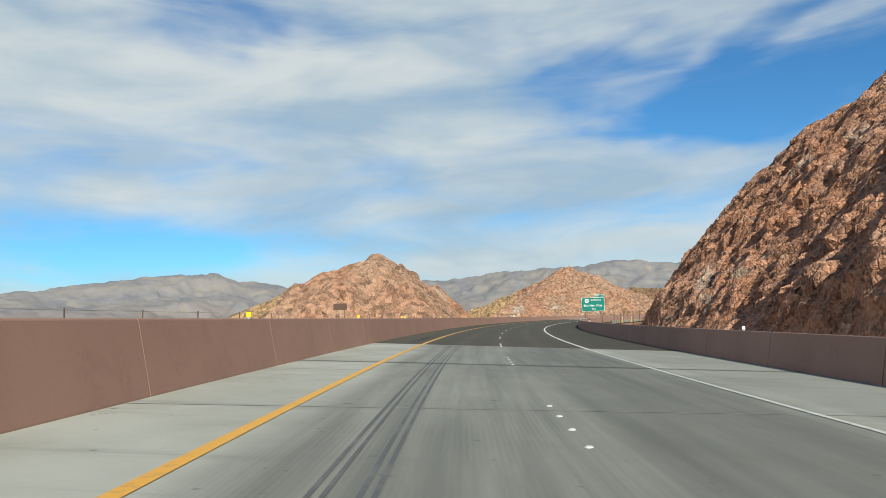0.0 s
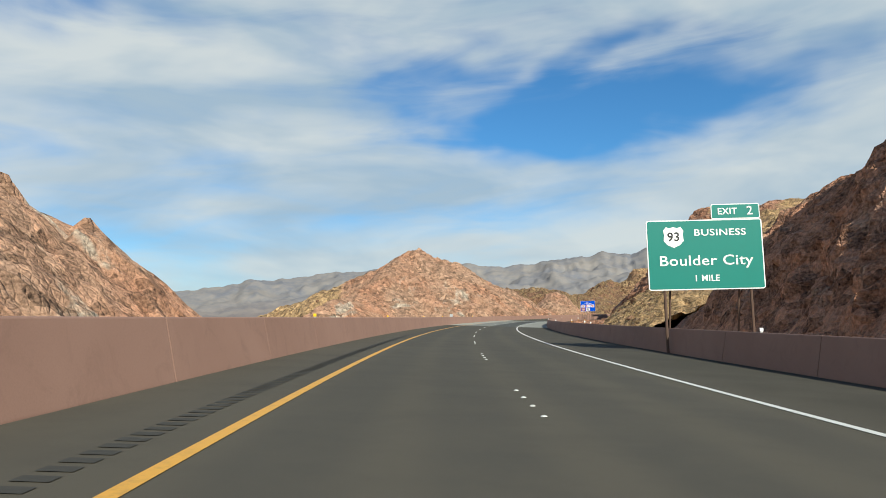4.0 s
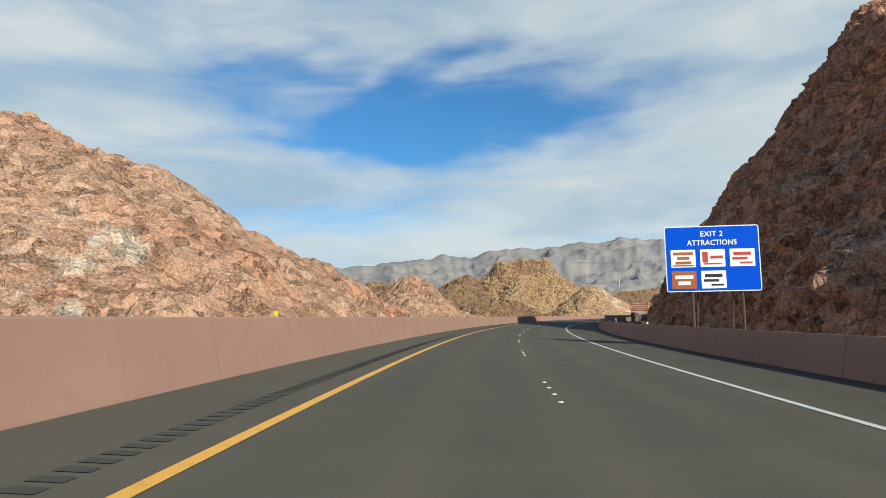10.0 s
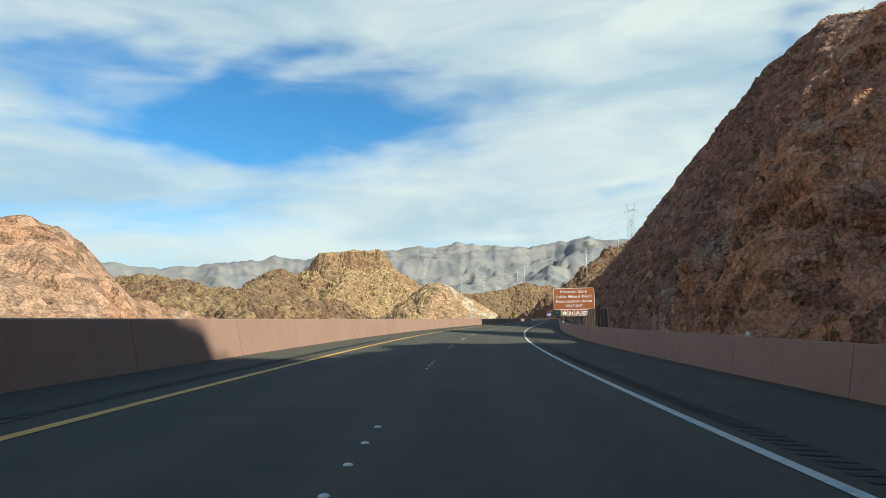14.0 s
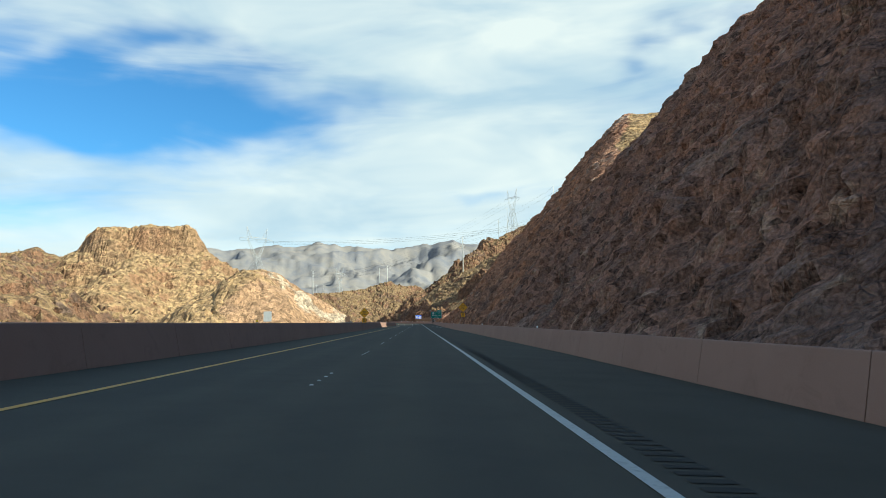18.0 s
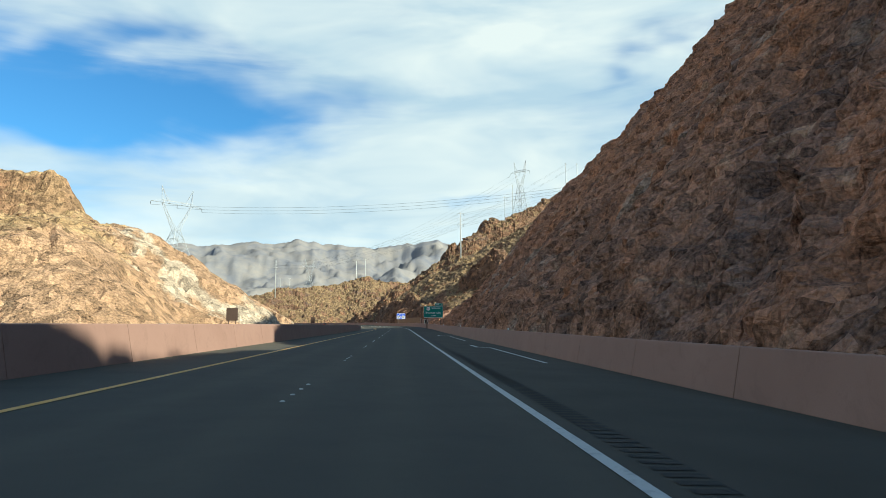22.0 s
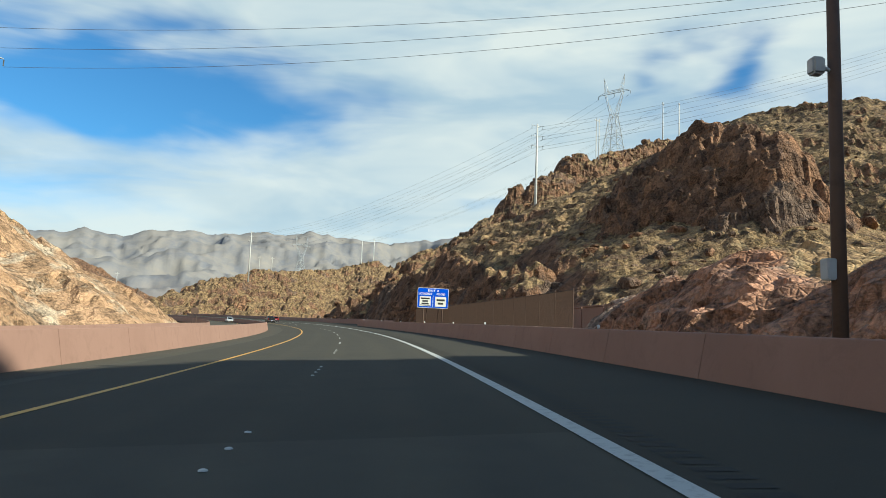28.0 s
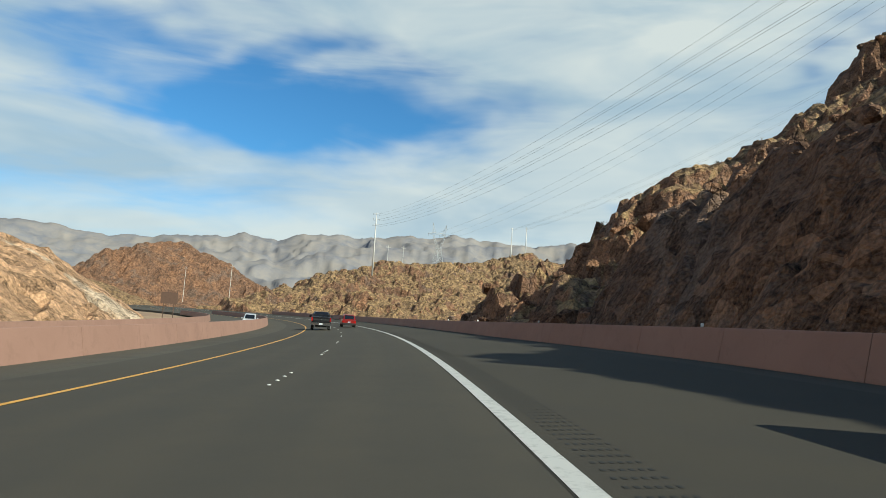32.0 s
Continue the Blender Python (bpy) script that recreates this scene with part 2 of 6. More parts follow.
    ledge.inputs["Scale"].default_value = (0.5, 0.5, 2.2)
    m.link(m.tc, ledge.inputs["Vector"])
    h = m.math("ADD", m.math("MULTIPLY", crack, 2.2), m.math("MULTIPLY", crack2, 1.7))
    h = m.math("ADD", h, m.math("MULTIPLY", facet.outputs[0], 0.55))
    h = m.math("ADD", h, m.math("MULTIPLY", m.noise(1.3 * scale, 6, 0.62), 0.9))
    h = m.math("ADD", h, m.math("MULTIPLY", m.noise(0.8 * scale, 5, 0.6, 0.4, ledge.outputs[0]), 1.3))
    m.bump(h, 1.0, bumpd)
    m.link(m.rng(earth, 0, 1, 1.0, 0.6), m.mat.node_tree.nodes["Bump"].inputs["Strength"])
    return m.mat


ROCK_CUT = rock("rock_cut", (0.48, 0.25, 0.155), (0.52, 0.245, 0.135), (0.40, 0.225, 0.15), (0.47, 0.345, 0.26), 1.3, 0.57, 0.4, dark=0.575, banded=True)
ROCK_RED = rock("rock_red", (0.45, 0.232, 0.138), (0.45, 0.28, 0.182), (0.355, 0.215, 0.142), (0.47, 0.40, 0.31), 1.0, 0.585)
ROCK_OCHRE = rock("rock_ochre", (0.47, 0.285, 0.16), (0.49, 0.30, 0.175), (0.38, 0.235, 0.14), (0.58, 0.46, 0.33), 1.0, 0.545)
ROCK_WILD = rock("rock_wild", (0.25, 0.14, 0.085), (0.33, 0.175, 0.098), (0.135, 0.084, 0.06), (0.19, 0.13, 0.096), 1.3, 0.54, 0.45, 0.76, 0.505)
ROCK_MESA = rock("rock_mesa", (0.38, 0.235, 0.125), (0.34, 0.19, 0.105), (0.23, 0.14, 0.08), (0.30, 0.19, 0.11), 0.9, 0.55)


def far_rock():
    """Bare ranges: pale tan mixed with a blue-grey that puts haze and ravine shade into the colour, over a duller,
    pinkish foot.
    """
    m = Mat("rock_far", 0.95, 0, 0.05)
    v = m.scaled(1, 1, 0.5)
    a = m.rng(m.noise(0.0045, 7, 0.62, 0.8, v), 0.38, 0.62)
    # the blue-grey paints distance haze and shaded ravines into the rock
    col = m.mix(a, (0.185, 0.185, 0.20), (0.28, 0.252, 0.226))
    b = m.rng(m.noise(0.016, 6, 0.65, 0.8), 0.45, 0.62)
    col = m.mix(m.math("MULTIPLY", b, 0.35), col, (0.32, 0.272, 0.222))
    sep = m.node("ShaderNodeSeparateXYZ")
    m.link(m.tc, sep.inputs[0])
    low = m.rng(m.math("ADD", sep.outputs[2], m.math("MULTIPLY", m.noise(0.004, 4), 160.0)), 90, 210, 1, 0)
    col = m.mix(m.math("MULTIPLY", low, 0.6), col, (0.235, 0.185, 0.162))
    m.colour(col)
    h = m.math("ADD", m.noise(0.009, 9, 0.62, 0.8, v), m.math("MULTIPLY", m.noise(0.03, 6, 0.6, 0.6), 0.35))
    return m.bump(h, 0.4, 7).mat


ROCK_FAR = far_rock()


def water():
    m = Mat("lake_water", 0.25, 0, 0.5)
    m.colour(m.mix(m.rng(m.noise(0.01, 4), 0.4, 0.6), (0.035, 0.085, 0.13), (0.05, 0.11, 0.16)))
    return m.bump(m.noise(0.4, 4, 0.6), 0.15, 0.3).mat


WATER = water()


def desert():
    m = Mat("desert_ground", 0.95, 0, 0.1)
    col = m.mix(m.rng(m.noise(0.02, 6, 0.6), 0.35, 0.65), (0.33, 0.22, 0.14), (0.42, 0.30, 0.19))
    col = m.mix(m.math("MULTIPLY", m.rng(m.noise(0.9, 6, 0.7), 0.5, 0.7), 0.6), col, (0.24, 0.155, 0.10))
    m.colour(col)
    return m.bump(m.noise(1.4, 8, 0.7), 0.8, 0.15).mat


DESERT = desert()


def shore():
    m = Mat("pale_shore", 0.95, 0, 0.1)
    m.colour(m.mix(m.rng(m.noise(0.012, 5, 0.6), 0.4, 0.6), (0.42, 0.35, 0.27), (0.30, 0.22, 0.16)))
    return m.bump(m.noise(0.05, 5), 0.5, 1.0).mat


SHORE = shore()


def asphalt(name="asphalt", tone=1.0):
    m = Mat(name, 0.9, 0, 0.12)
    along = m.noise(0.06, 4, 0.6)
    col = m.mix(m.rng(along, 0.3, 0.7), (0.074 * tone, 0.0645 * tone, 0.0485 * tone), (0.085 * tone, 0.074 * tone, 0.0555 * tone))
    col = m.mix(m.math("MULTIPLY", m.rng(m.noise(0.7, 6, 0.65), 0.45, 0.7), 0.26), col, (0.045, 0.043, 0.040))
    grit = m.noise(90, 3, 0.7)
    col = m.mix(m.math("MULTIPLY", m.rng(grit, 0.5, 0.75), 0.35), col, (0.12, 0.115, 0.105))
    m.colour(col)
    return m.bump(grit, 0.35, 0.006).mat


def concrete(name, c1, c2, c3):
    m = Mat(name, 0.85, 0, 0.3)
    col = m.mix(m.rng(m.noise(0.35, 6, 0.6, 0.4), 0.35, 0.65), c1, c2)
    col = m.mix(m.math("MULTIPLY", m.rng(m.noise(1.3, 7, 0.7, 0.8), 0.52, 0.72), 0.55), col, c3)
    g = m.noise(38, 5, 0.7)
    col = m.mix(m.math("MULTIPLY", m.rng(g, 0.45, 0.7), 0.25), col, c3)
    m.colour(col)
    return m.bump(g, 0.3, 0.006).mat


def with_dark_bands(mat, dark, amount, bands):
    """Darkens bands along the pavement, such as the polished ones where tyres run, by the side distance stored on it.
    """
    nt = mat.node_tree
    b = nt.nodes["Principled BSDF"]
    src = b.inputs["Base Color"].links[0].from_socket
    N, L = nt.nodes.new, nt.links.new
    at = N("ShaderNodeAttribute")
    at.attribute_name = "lat"
    tc = N("ShaderNodeTexCoord")
    nz = N("ShaderNodeTexNoise")
    nz.inputs["Scale"].default_value, nz.inputs["Detail"].default_value = 0.5, 5
    L(tc.outputs["Object"], nz.inputs["Vector"])
    total = None
    for c, w in bands:
        d = N("ShaderNodeMath")
        d.operation = "SUBTRACT"
        L(at.outputs["Fac"], d.inputs[0])
        d.inputs[1].default_value = c
        e = N("ShaderNodeMath")
        e.operation = "ABSOLUTE"
        L(d.outputs[0], e.inputs[0])
        r = N("ShaderNodeMapRange")
        r.interpolation_type = "SMOOTHSTEP"
        for k, v in zip(("From Min", "From Max", "To Min", "To Max"), (w * 0.35, w, 1, 0)):
            r.inputs[k].default_value = v
        L(e.outputs[0], r.inputs["Value"])
        if total is None:
            total = r.outputs[0]
        else:
            s = N("ShaderNodeMath")
            s.operation = "MAXIMUM"
            L(total, s.inputs[0])
            L(r.outputs[0], s.inputs[1])
            total = s.outputs[0]
    q = N("ShaderNodeMapRange")
    for k, v in zip(("From Min", "From Max", "To Min", "To Max"), (0.3, 0.65, 0.45, 1.0)):
        q.inputs[k].default_value = v
    L(nz.outputs["Fac"], q.inputs["Value"])
    a2 = N("ShaderNodeMath")
    a2.operation = "MULTIPLY"
    L(total, a2.inputs[0])
    L(q.outputs[0], a2.inputs[1])
    a3 = N("ShaderNodeMath")
    a3.operation = "MULTIPLY"
    L(a2.outputs[0], a3.inputs[0])
    a3.inputs[1].default_value = amount
    mx = N("ShaderNodeMix")
    mx.data_type = "RGBA"
    L(a3.outputs[0], mx.inputs[0])
    L(src, mx.inputs[6])
    mx.inputs[7].default_value = (*dark, 1)
    L(mx.outputs[2], b.inputs["Base Color"])
    return mat


ASPHALT_SHOULDER = asphalt("shoulder_asphalt", 0.8)
# darker copy of the asphalt past 880, a lower exposure put into its colour
ASPHALT_DARK = with_dark_bands(asphalt("dimmed_asphalt", 1.0), (0.06, 0.056, 0.047), 0.4, ((-2.6, 0.8), (-0.9, 0.8), (0.95, 0.8), (2.75, 0.8)))
# the outer call darkens a wide band over the right shoulder
ASPHALT = with_dark_bands(with_dark_bands(asphalt(tone=1.28), (0.062, 0.059, 0.052), 0.4, ((-2.6, 0.8), (-0.9, 0.8), (0.95, 0.8), (2.75, 0.8))), (0.066, 0.058, 0.0445), 0.85, ((6.6, 3.4),))


def deck():
    """Grooved bridge concrete: pale shoulders, a worn and darkened right lane, streaks along and across."""
    m = Mat("bridge_deck_concrete", 0.85, 0, 0.25)
    lat, run = m.node("ShaderNodeAttribute"), m.node("ShaderNodeAttribute")
    lat.attribute_name, run.attribute_name = "lat", "run"

    def at(a, b, k=0.0):
        c = m.node("ShaderNodeCombineXYZ")
        m.link(m.math("MULTIPLY", run.outputs["Fac"], a), c.inputs[0])
        m.link(m.math("MULTIPLY", lat.outputs["Fac"], b), c.inputs[1])
        c.inputs[2].default_value = k
        return c.outputs[0]

    wobble = m.math("ADD", lat.outputs["Fac"], m.math("MULTIPLY", m.math("SUBTRACT", m.noise(1.0, 3, 0.6, 0.0, at(0.12, 0.3, 4.0)), 0.5), 1.1))
    col = m.mix(m.rng(m.noise(0.35, 6, 0.6, 0.4), 0.35, 0.65), (0.34, 0.325, 0.265), (0.44, 0.425, 0.36))
    inner = m.math("MULTIPLY", m.rng(wobble, -3.4, -2.7), m.rng(wobble, 4.3, 3.5))
    right = m.math("MULTIPLY", m.math("MULTIPLY", m.rng(wobble, -0.05, 0.8), m.rng(wobble, 4.0, 3.3)), m.math("MULTIPLY", m.rng(run.outputs["Fac"], 60, 120, 0.35, 1.0), m.rng(run.outputs["Fac"], 287.5, 289.0, 1.0, 0.5)))
    long = m.noise(1.0, 6, 0.62, 0.3, at(0.10, 1.9, 1.0))
    cross = m.noise(1.0, 5, 0.6, 0.2, at(1.3, 0.12, 7.0))
    col = m.mix(m.math("MULTIPLY", inner, m.rng(long, 0.35, 0.65, 0.5, 0.95)), col, (0.165, 0.16, 0.137))
    col = m.mix(m.math("MULTIPLY", right, m.rng(m.math("ADD", long, m.math("MULTIPLY", cross, 0.5)), 0.6, 1.05, 1.0, 0.7)), col, (0.056, 0.0545, 0.047))
    col = m.mix(m.math("MULTIPLY", m.rng(cross, 0.58, 0.68), 0.3), col, (0.17, 0.165, 0.145))
    col = m.mix(m.math("MULTIPLY", m.rng(lat.outputs["Fac"], 3.9, 4.6), 0.55), col, (0.20, 0.195, 0.165))
    spots = m.rng(m.noise(4.5, 3, 0.5), 0.69, 0.73)
    col = m.mix(m.math("MULTIPLY", spots, 0.6), col, (0.12, 0.115, 0.10))
    wave = m.node("ShaderNodeTexWave")
    wave.bands_direction = "Y"
    wave.inputs["Scale"].default_value, wave.inputs["Distortion"].default_value = 1.0, 0.3
    m.link(at(0.0, 5.2), wave.inputs["Vector"])
    tine = m.math("MULTIPLY", wave.outputs["Fac"], m.rng(m.noise(1.0, 4, 0.6, 0.0, at(0.25, 0.8, 2.0)), 0.42, 0.6))
    col = m.mix(m.math("MULTIPLY", m.math("MULTIPLY", tine, inner), 0.16), col, (0.09, 0.088, 0.08))
    m.colour(col)
    return m.bump(m.math("ADD", m.noise(38, 5, 0.7), m.math("MULTIPLY", tine, -0.8)), 0.4, 0.006).mat


DECK = deck()
DECK_WORN = concrete("tyre_polished_concrete", (0.24, 0.23, 0.21), (0.30, 0.29, 0.265), (0.15, 0.145, 0.135))
BARRIER = concrete("tinted_barrier_concrete", (0.29, 0.168, 0.126), (0.325, 0.192, 0.145), (0.225, 0.13, 0.098))
PALE_CONC = concrete("pale_concrete", (0.42, 0.38, 0.33), (0.48, 0.44, 0.38), (0.33, 0.29, 0.25))


def paint(name, c, worn, rough=0.6, scale=7.0, amount=0.5):
    m = Mat(name, rough, 0, 0.4)
    w = m.rng(m.noise(scale, 7, 0.7), 0.5, 0.72)
    m.colour(m.mix(m.math("MULTIPLY", w, amount), c, worn))
    return m.bump(m.noise(60, 4, 0.7), 0.15, 0.004).mat


YELLOW = paint("yellow_road_paint", (0.72, 0.37, 0.055), (0.36, 0.21, 0.06))
WHITE = paint("white_road_paint", (0.72, 0.70, 0.64), (0.32, 0.31, 0.28))
WHITE_AGED = paint("aged_white_road_paint", (0.54, 0.525, 0.475), (0.27, 0.26, 0.235), 0.7, 6.0, 0.8)
WHITE_WORN = paint("worn_white_road_paint", (0.56, 0.545, 0.48), (0.26, 0.25, 0.22), 0.7, 5.0, 0.9)
CERAMIC = paint("ceramic_marker", (0.60, 0.59, 0.54), (0.4, 0.38, 0.34), 0.45, 20, 0.4)
# dark colours painted in for the shade inside rumble grooves
RUMBLE = paint("rumble_groove_shade", (0.025, 0.0235, 0.020), (0.042, 0.039, 0.033), 0.9)
RUMBLE_FAINT = paint("faint_groove_shade", (0.050, 0.046, 0.037), (0.062, 0.057, 0.046), 0.9)
STEEL = paint("galvanised_steel", (0.46, 0.47, 0.47), (0.30, 0.30, 0.29), 0.5, 3.0, 0.6)
FENCE_POST = paint("weathered_fence_post", (0.30, 0.26, 0.225), (0.20, 0.165, 0.14), 0.7, 2.0, 0.4)
POLE_STEEL = paint("pale_steel_pole", (0.58, 0.56, 0.52), (0.42, 0.40, 0.37), 0.6, 1.5, 0.5)
RUSTY = paint("weathered_brown_steel", (0.11, 0.065, 0.045), (0.07, 0.042, 0.03), 0.75, 4.0, 0.7)
WIRE = paint("conductor_wire", (0.10, 0.10, 0.10), (0.16, 0.16, 0.16), 0.6)
GREEN = paint("sign_green", (0.004, 0.19, 0.15), (0.008, 0.16, 0.125), 0.45, 2.0, 0.3)
BLUE = paint("sign_blue", (0.002, 0.075, 0.60), (0.003, 0.07, 0.5), 0.7, 2.0, 0.3)
BLUE.node_tree.nodes["Principled BSDF"].inputs["Specular IOR Level"].default_value = 0.1
SIGN_BROWN = paint("sign_brown", (0.36, 0.105, 0.035), (0.31, 0.09, 0.032), 0.45, 2.0, 0.3)
SIGN_YELLOW = paint("sign_yellow", (0.78, 0.36, 0.015), (0.65, 0.3, 0.02), 0.45, 2.0, 0.3)
SIGN_WHITE = paint("sign_white", (0.82, 0.82, 0.80), (0.7, 0.7, 0.68), 0.45, 3.0, 0.3)
SIGN_BLACK = paint("sign_black", (0.02, 0.02, 0.02), (0.03, 0.03, 0.03), 0.5)
SIGN_RED = paint("sign_red", (0.5, 0.05, 0.035), (0.4, 0.05, 0.04), 0.5)
CREAM = paint("sign_cream", (0.78, 0.75, 0.66), (0.7, 0.67, 0.58), 0.5)
REFLECT_Y = paint("yellow_reflector", (0.85, 0.55, 0.02), (0.7, 0.42, 0.03), 0.4)
REFLECT_W = paint("white_reflector", (0.82, 0.82, 0.80), (0.6, 0.6, 0.58), 0.4)
SKID = paint("rubber_mark", (0.11, 0.105, 0.10), (0.2, 0.195, 0.18), 0.8, 1.5, 0.8)
TAR = paint("tar_seal", (0.025, 0.024, 0.023), (0.05, 0.048, 0.045), 0.6)


def scrub_mat(name, c1, c2):
    m = Mat(name, 0.9, 0, 0.1)
    n = m.node("ShaderNodeNewGeometry")
    r = n.outputs["Random Per Island"]
    m.colour(m.mix(r, c1, c2))
    return m.mat


STRAW = scrub_mat("dry_grass", (0.40, 0.29, 0.145), (0.27, 0.19, 0.10))
SAGE = scrub_mat("desert_scrub", (0.17, 0.135, 0.075), (0.10, 0.078, 0.05))


# ---------------------------------------------------------------- mesh helpers
def mesh_from(name, verts, faces, material=None, smooth=False):
    me = bpy.data.meshes.new(name)
    verts = np.asarray(verts, dtype=np.float32)
    faces = np.asarray(faces, dtype=np.int32)
    n, k = faces.shape
    me.vertices.add(len(verts))
    me.vertices.foreach_set("co", verts.ravel())
    me.loops.add(n * k)
    me.loops.foreach_set("vertex_index", faces.ravel())
    me.polygons.add(n)
    me.polygons.foreach_set("loop_start", np.arange(0, n * k, k, dtype=np.int32))
    me.polygons.foreach_set("use_smooth", np.full(n, smooth, dtype=bool))
    me.update(calc_edges=True)
    me.validate()
    if material:
        me.materials.append(material)
    return me


def grid_faces(nu, nv):
    """Quads of a grid whose vertex (i, j) has index i * nv + j."""
    i, j = np.meshgrid(np.arange(nu - 1), np.arange(nv - 1), indexing="ij")
    a = (i * nv + j).ravel()
    return np.stack([a, a + nv, a + nv + 1, a + 1], 1)


def part(name, bm, material, parent=None, label="", smooth=False):
    """Links a bmesh (or a mesh) as one mesh object under its thing."""
    if isinstance(bm, bmesh.types.BMesh):
        me = bpy.data.meshes.new(name)
        bm.normal_update()
        bm.to_mesh(me)
        bm.free()
    else:
        me = bm
    if material is not None and not me.materials:
        me.materials.append(material)
    if smooth:
        me.polygons.foreach_set("use_smooth", np.ones(len(me.polygons), dtype=bool))
    ob = new(name, me)
    if parent is not None:
        ob.parent = parent
    if label:
        ob["label"] = label
    return ob


def thing(name, label, category, group="", m=None, kind=""):
    ob = tagged(new(name), label, category, group, kind)
    ob.empty_display_size = 0.3
    if m is not None:
        ob.matrix_world = m
    return ob


def box(bm, x0, y0, z0, x1, y1, z1, bevel=0.0):
    g = bmesh.ops.create_cube(bm, size=1.0)
    for v in g["verts"]:
        v.co = Vector((x0 + (v.co.x + 0.5) * (x1 - x0), y0 + (v.co.y + 0.5) * (y1 - y0), z0 + (v.co.z + 0.5) * (z1 - z0)))
    if bevel:
        es = list({e for v in g["verts"] for e in v.link_edges})
        bmesh.ops.bevel(bm, geom=es, offset=bevel, segments=2, affect="EDGES")
    return bm


def boxed(*a, **k):
    return box(bmesh.new(), *a, **k)


def tube(bm, p, q, r0, r1=None, n=8, cap=True):
    """A tapered round bar from p to q."""
    p, q = Vector(p), Vector(q)
    d = q - p
    mm = Matrix.Translation((p + q) / 2) @ d.to_track_quat("Z", "Y").to_matrix().to_4x4()
    bmesh.ops.create_cone(bm, cap_ends=cap, segments=n, radius1=r0, radius2=r0 if r1 is None else r1, depth=d.length, matrix=mm)
    return bm


def prism(profile, y0, y1, axis="y"):
    """A profile of (x, z) pairs pulled from y0 to y1."""
    bm = bmesh.new()
    a = [bm.verts.new((x, y0, z)) for x, z in profile]
    b = [bm.verts.new((x, y1, z)) for x, z in profile]
    n = len(profile)
    bm.faces.new(a)
    bm.faces.new(b[::-1])
    for i in range(n):
        bm.faces.new((a[i], b[i], b[(i + 1) % n], a[(i + 1) % n]))
    bmesh.ops.recalc_face_normals(bm, faces=bm.faces)
    return bm


# ---------------------------------------------------------------- noise on arrays
_rs = np.random.RandomState(7)
_tab = _rs.rand(4096).astype(np.float32)


def _hash(i, j, k):
    return _tab[(i * 73856093 ^ j * 19349663 ^ k * 83492791) & 4095]


def vnoise(x, y, z):
    xi, yi, zi = np.floor(x).astype(np.int64), np.floor(y).astype(np.int64), np.floor(z).astype(np.int64)
    fx, fy, fz = x - xi, y - yi, z - zi
    fx, fy, fz = (f * f * (3 - 2 * f) for f in (fx, fy, fz))
    r = 0
    for a, wa in ((0, 1 - fx), (1, fx)):
        for b, wb in ((0, 1 - fy), (1, fy)):
            for c, wc in ((0, 1 - fz), (1, fz)):
                r = r + wa * wb * wc * _hash(xi + a, yi + b, zi + c)
    return r * 2 - 1


def fbm(x, y, z, octaves=5, gain=0.5, ridged=False):
    r, a = 0, 1.0
    for o in range(octaves):
        n = vnoise(x + 17.3 * o, y - 9.1 * o, z + 5.7 * o)
        r = r + a * ((1 - 2 * np.abs(n)) if ridged else n)
        x, y, z, a = x * 2.03, y * 2.03, z * 2.03, a * gain
    return r


def cells(x, y, z):
    """Distance to the nearest scattered point, and that cell's own number."""
    xi, yi, zi = np.floor(x).astype(np.int64), np.floor(y).astype(np.int64), np.floor(z).astype(np.int64)
    best, own = np.full(x.shape, 9.0), np.zeros(x.shape)
    for a in (-1, 0, 1):
        for b in (-1, 0, 1):
            for c in (-1, 0, 1):
                i, j, k = xi + a, yi + b, zi + c
                d = (i + _hash(i, j, k) - x) ** 2 + (j + _hash(i + 31, j, k) - y) ** 2 + (k + _hash(i, j + 57, k) - z) ** 2
                near = d < best
                best, own = np.where(near, d, best), np.where(near, _hash(i, j, k + 91), own)
    return np.sqrt(best), own


# ---------------------------------------------------------------- the road's line
S_ALL = np.arange(-400.0, 1500.0, 1.0)
KAPPA = np.interp(S_ALL, [-600, 491.3, 575.9, 800, 840, 880, 920, 960, 1000, 1040, 1080, 1130, 2000], [-1 / 603, -1 / 603, 0, 0, 0.000743, 0.001189, 0.001636, 0.001592, 0.001709, 0.001790, 0.002004, 0.002103, 0.002103])
HEAD = np.cumsum(KAPPA) - KAPPA / 2
HEAD = HEAD - np.interp(0, S_ALL, HEAD) + radians(18.7)
RX, RY = np.cumsum(-np.sin(HEAD)), np.cumsum(np.cos(HEAD))
RX, RY = RX - np.interp(0, S_ALL, RX), RY - np.interp(0, S_ALL, RY)
BANK = np.tan(np.radians(np.interp(S_ALL, [-600, 0, 173, 315, 409, 490, 551, 598, 660, 706, 752, 798, 835, 872, 917, 961, 1010, 1080, 2000], [3.2, 3.15, 3.05, 2.85, 2.8, 3.15, 2.95, 2.1, 1.75, 1.7, 1.25, 0.3, -0.8, -1.96, -2.67, -2.72, -3.81, -3.29, -3.2])))


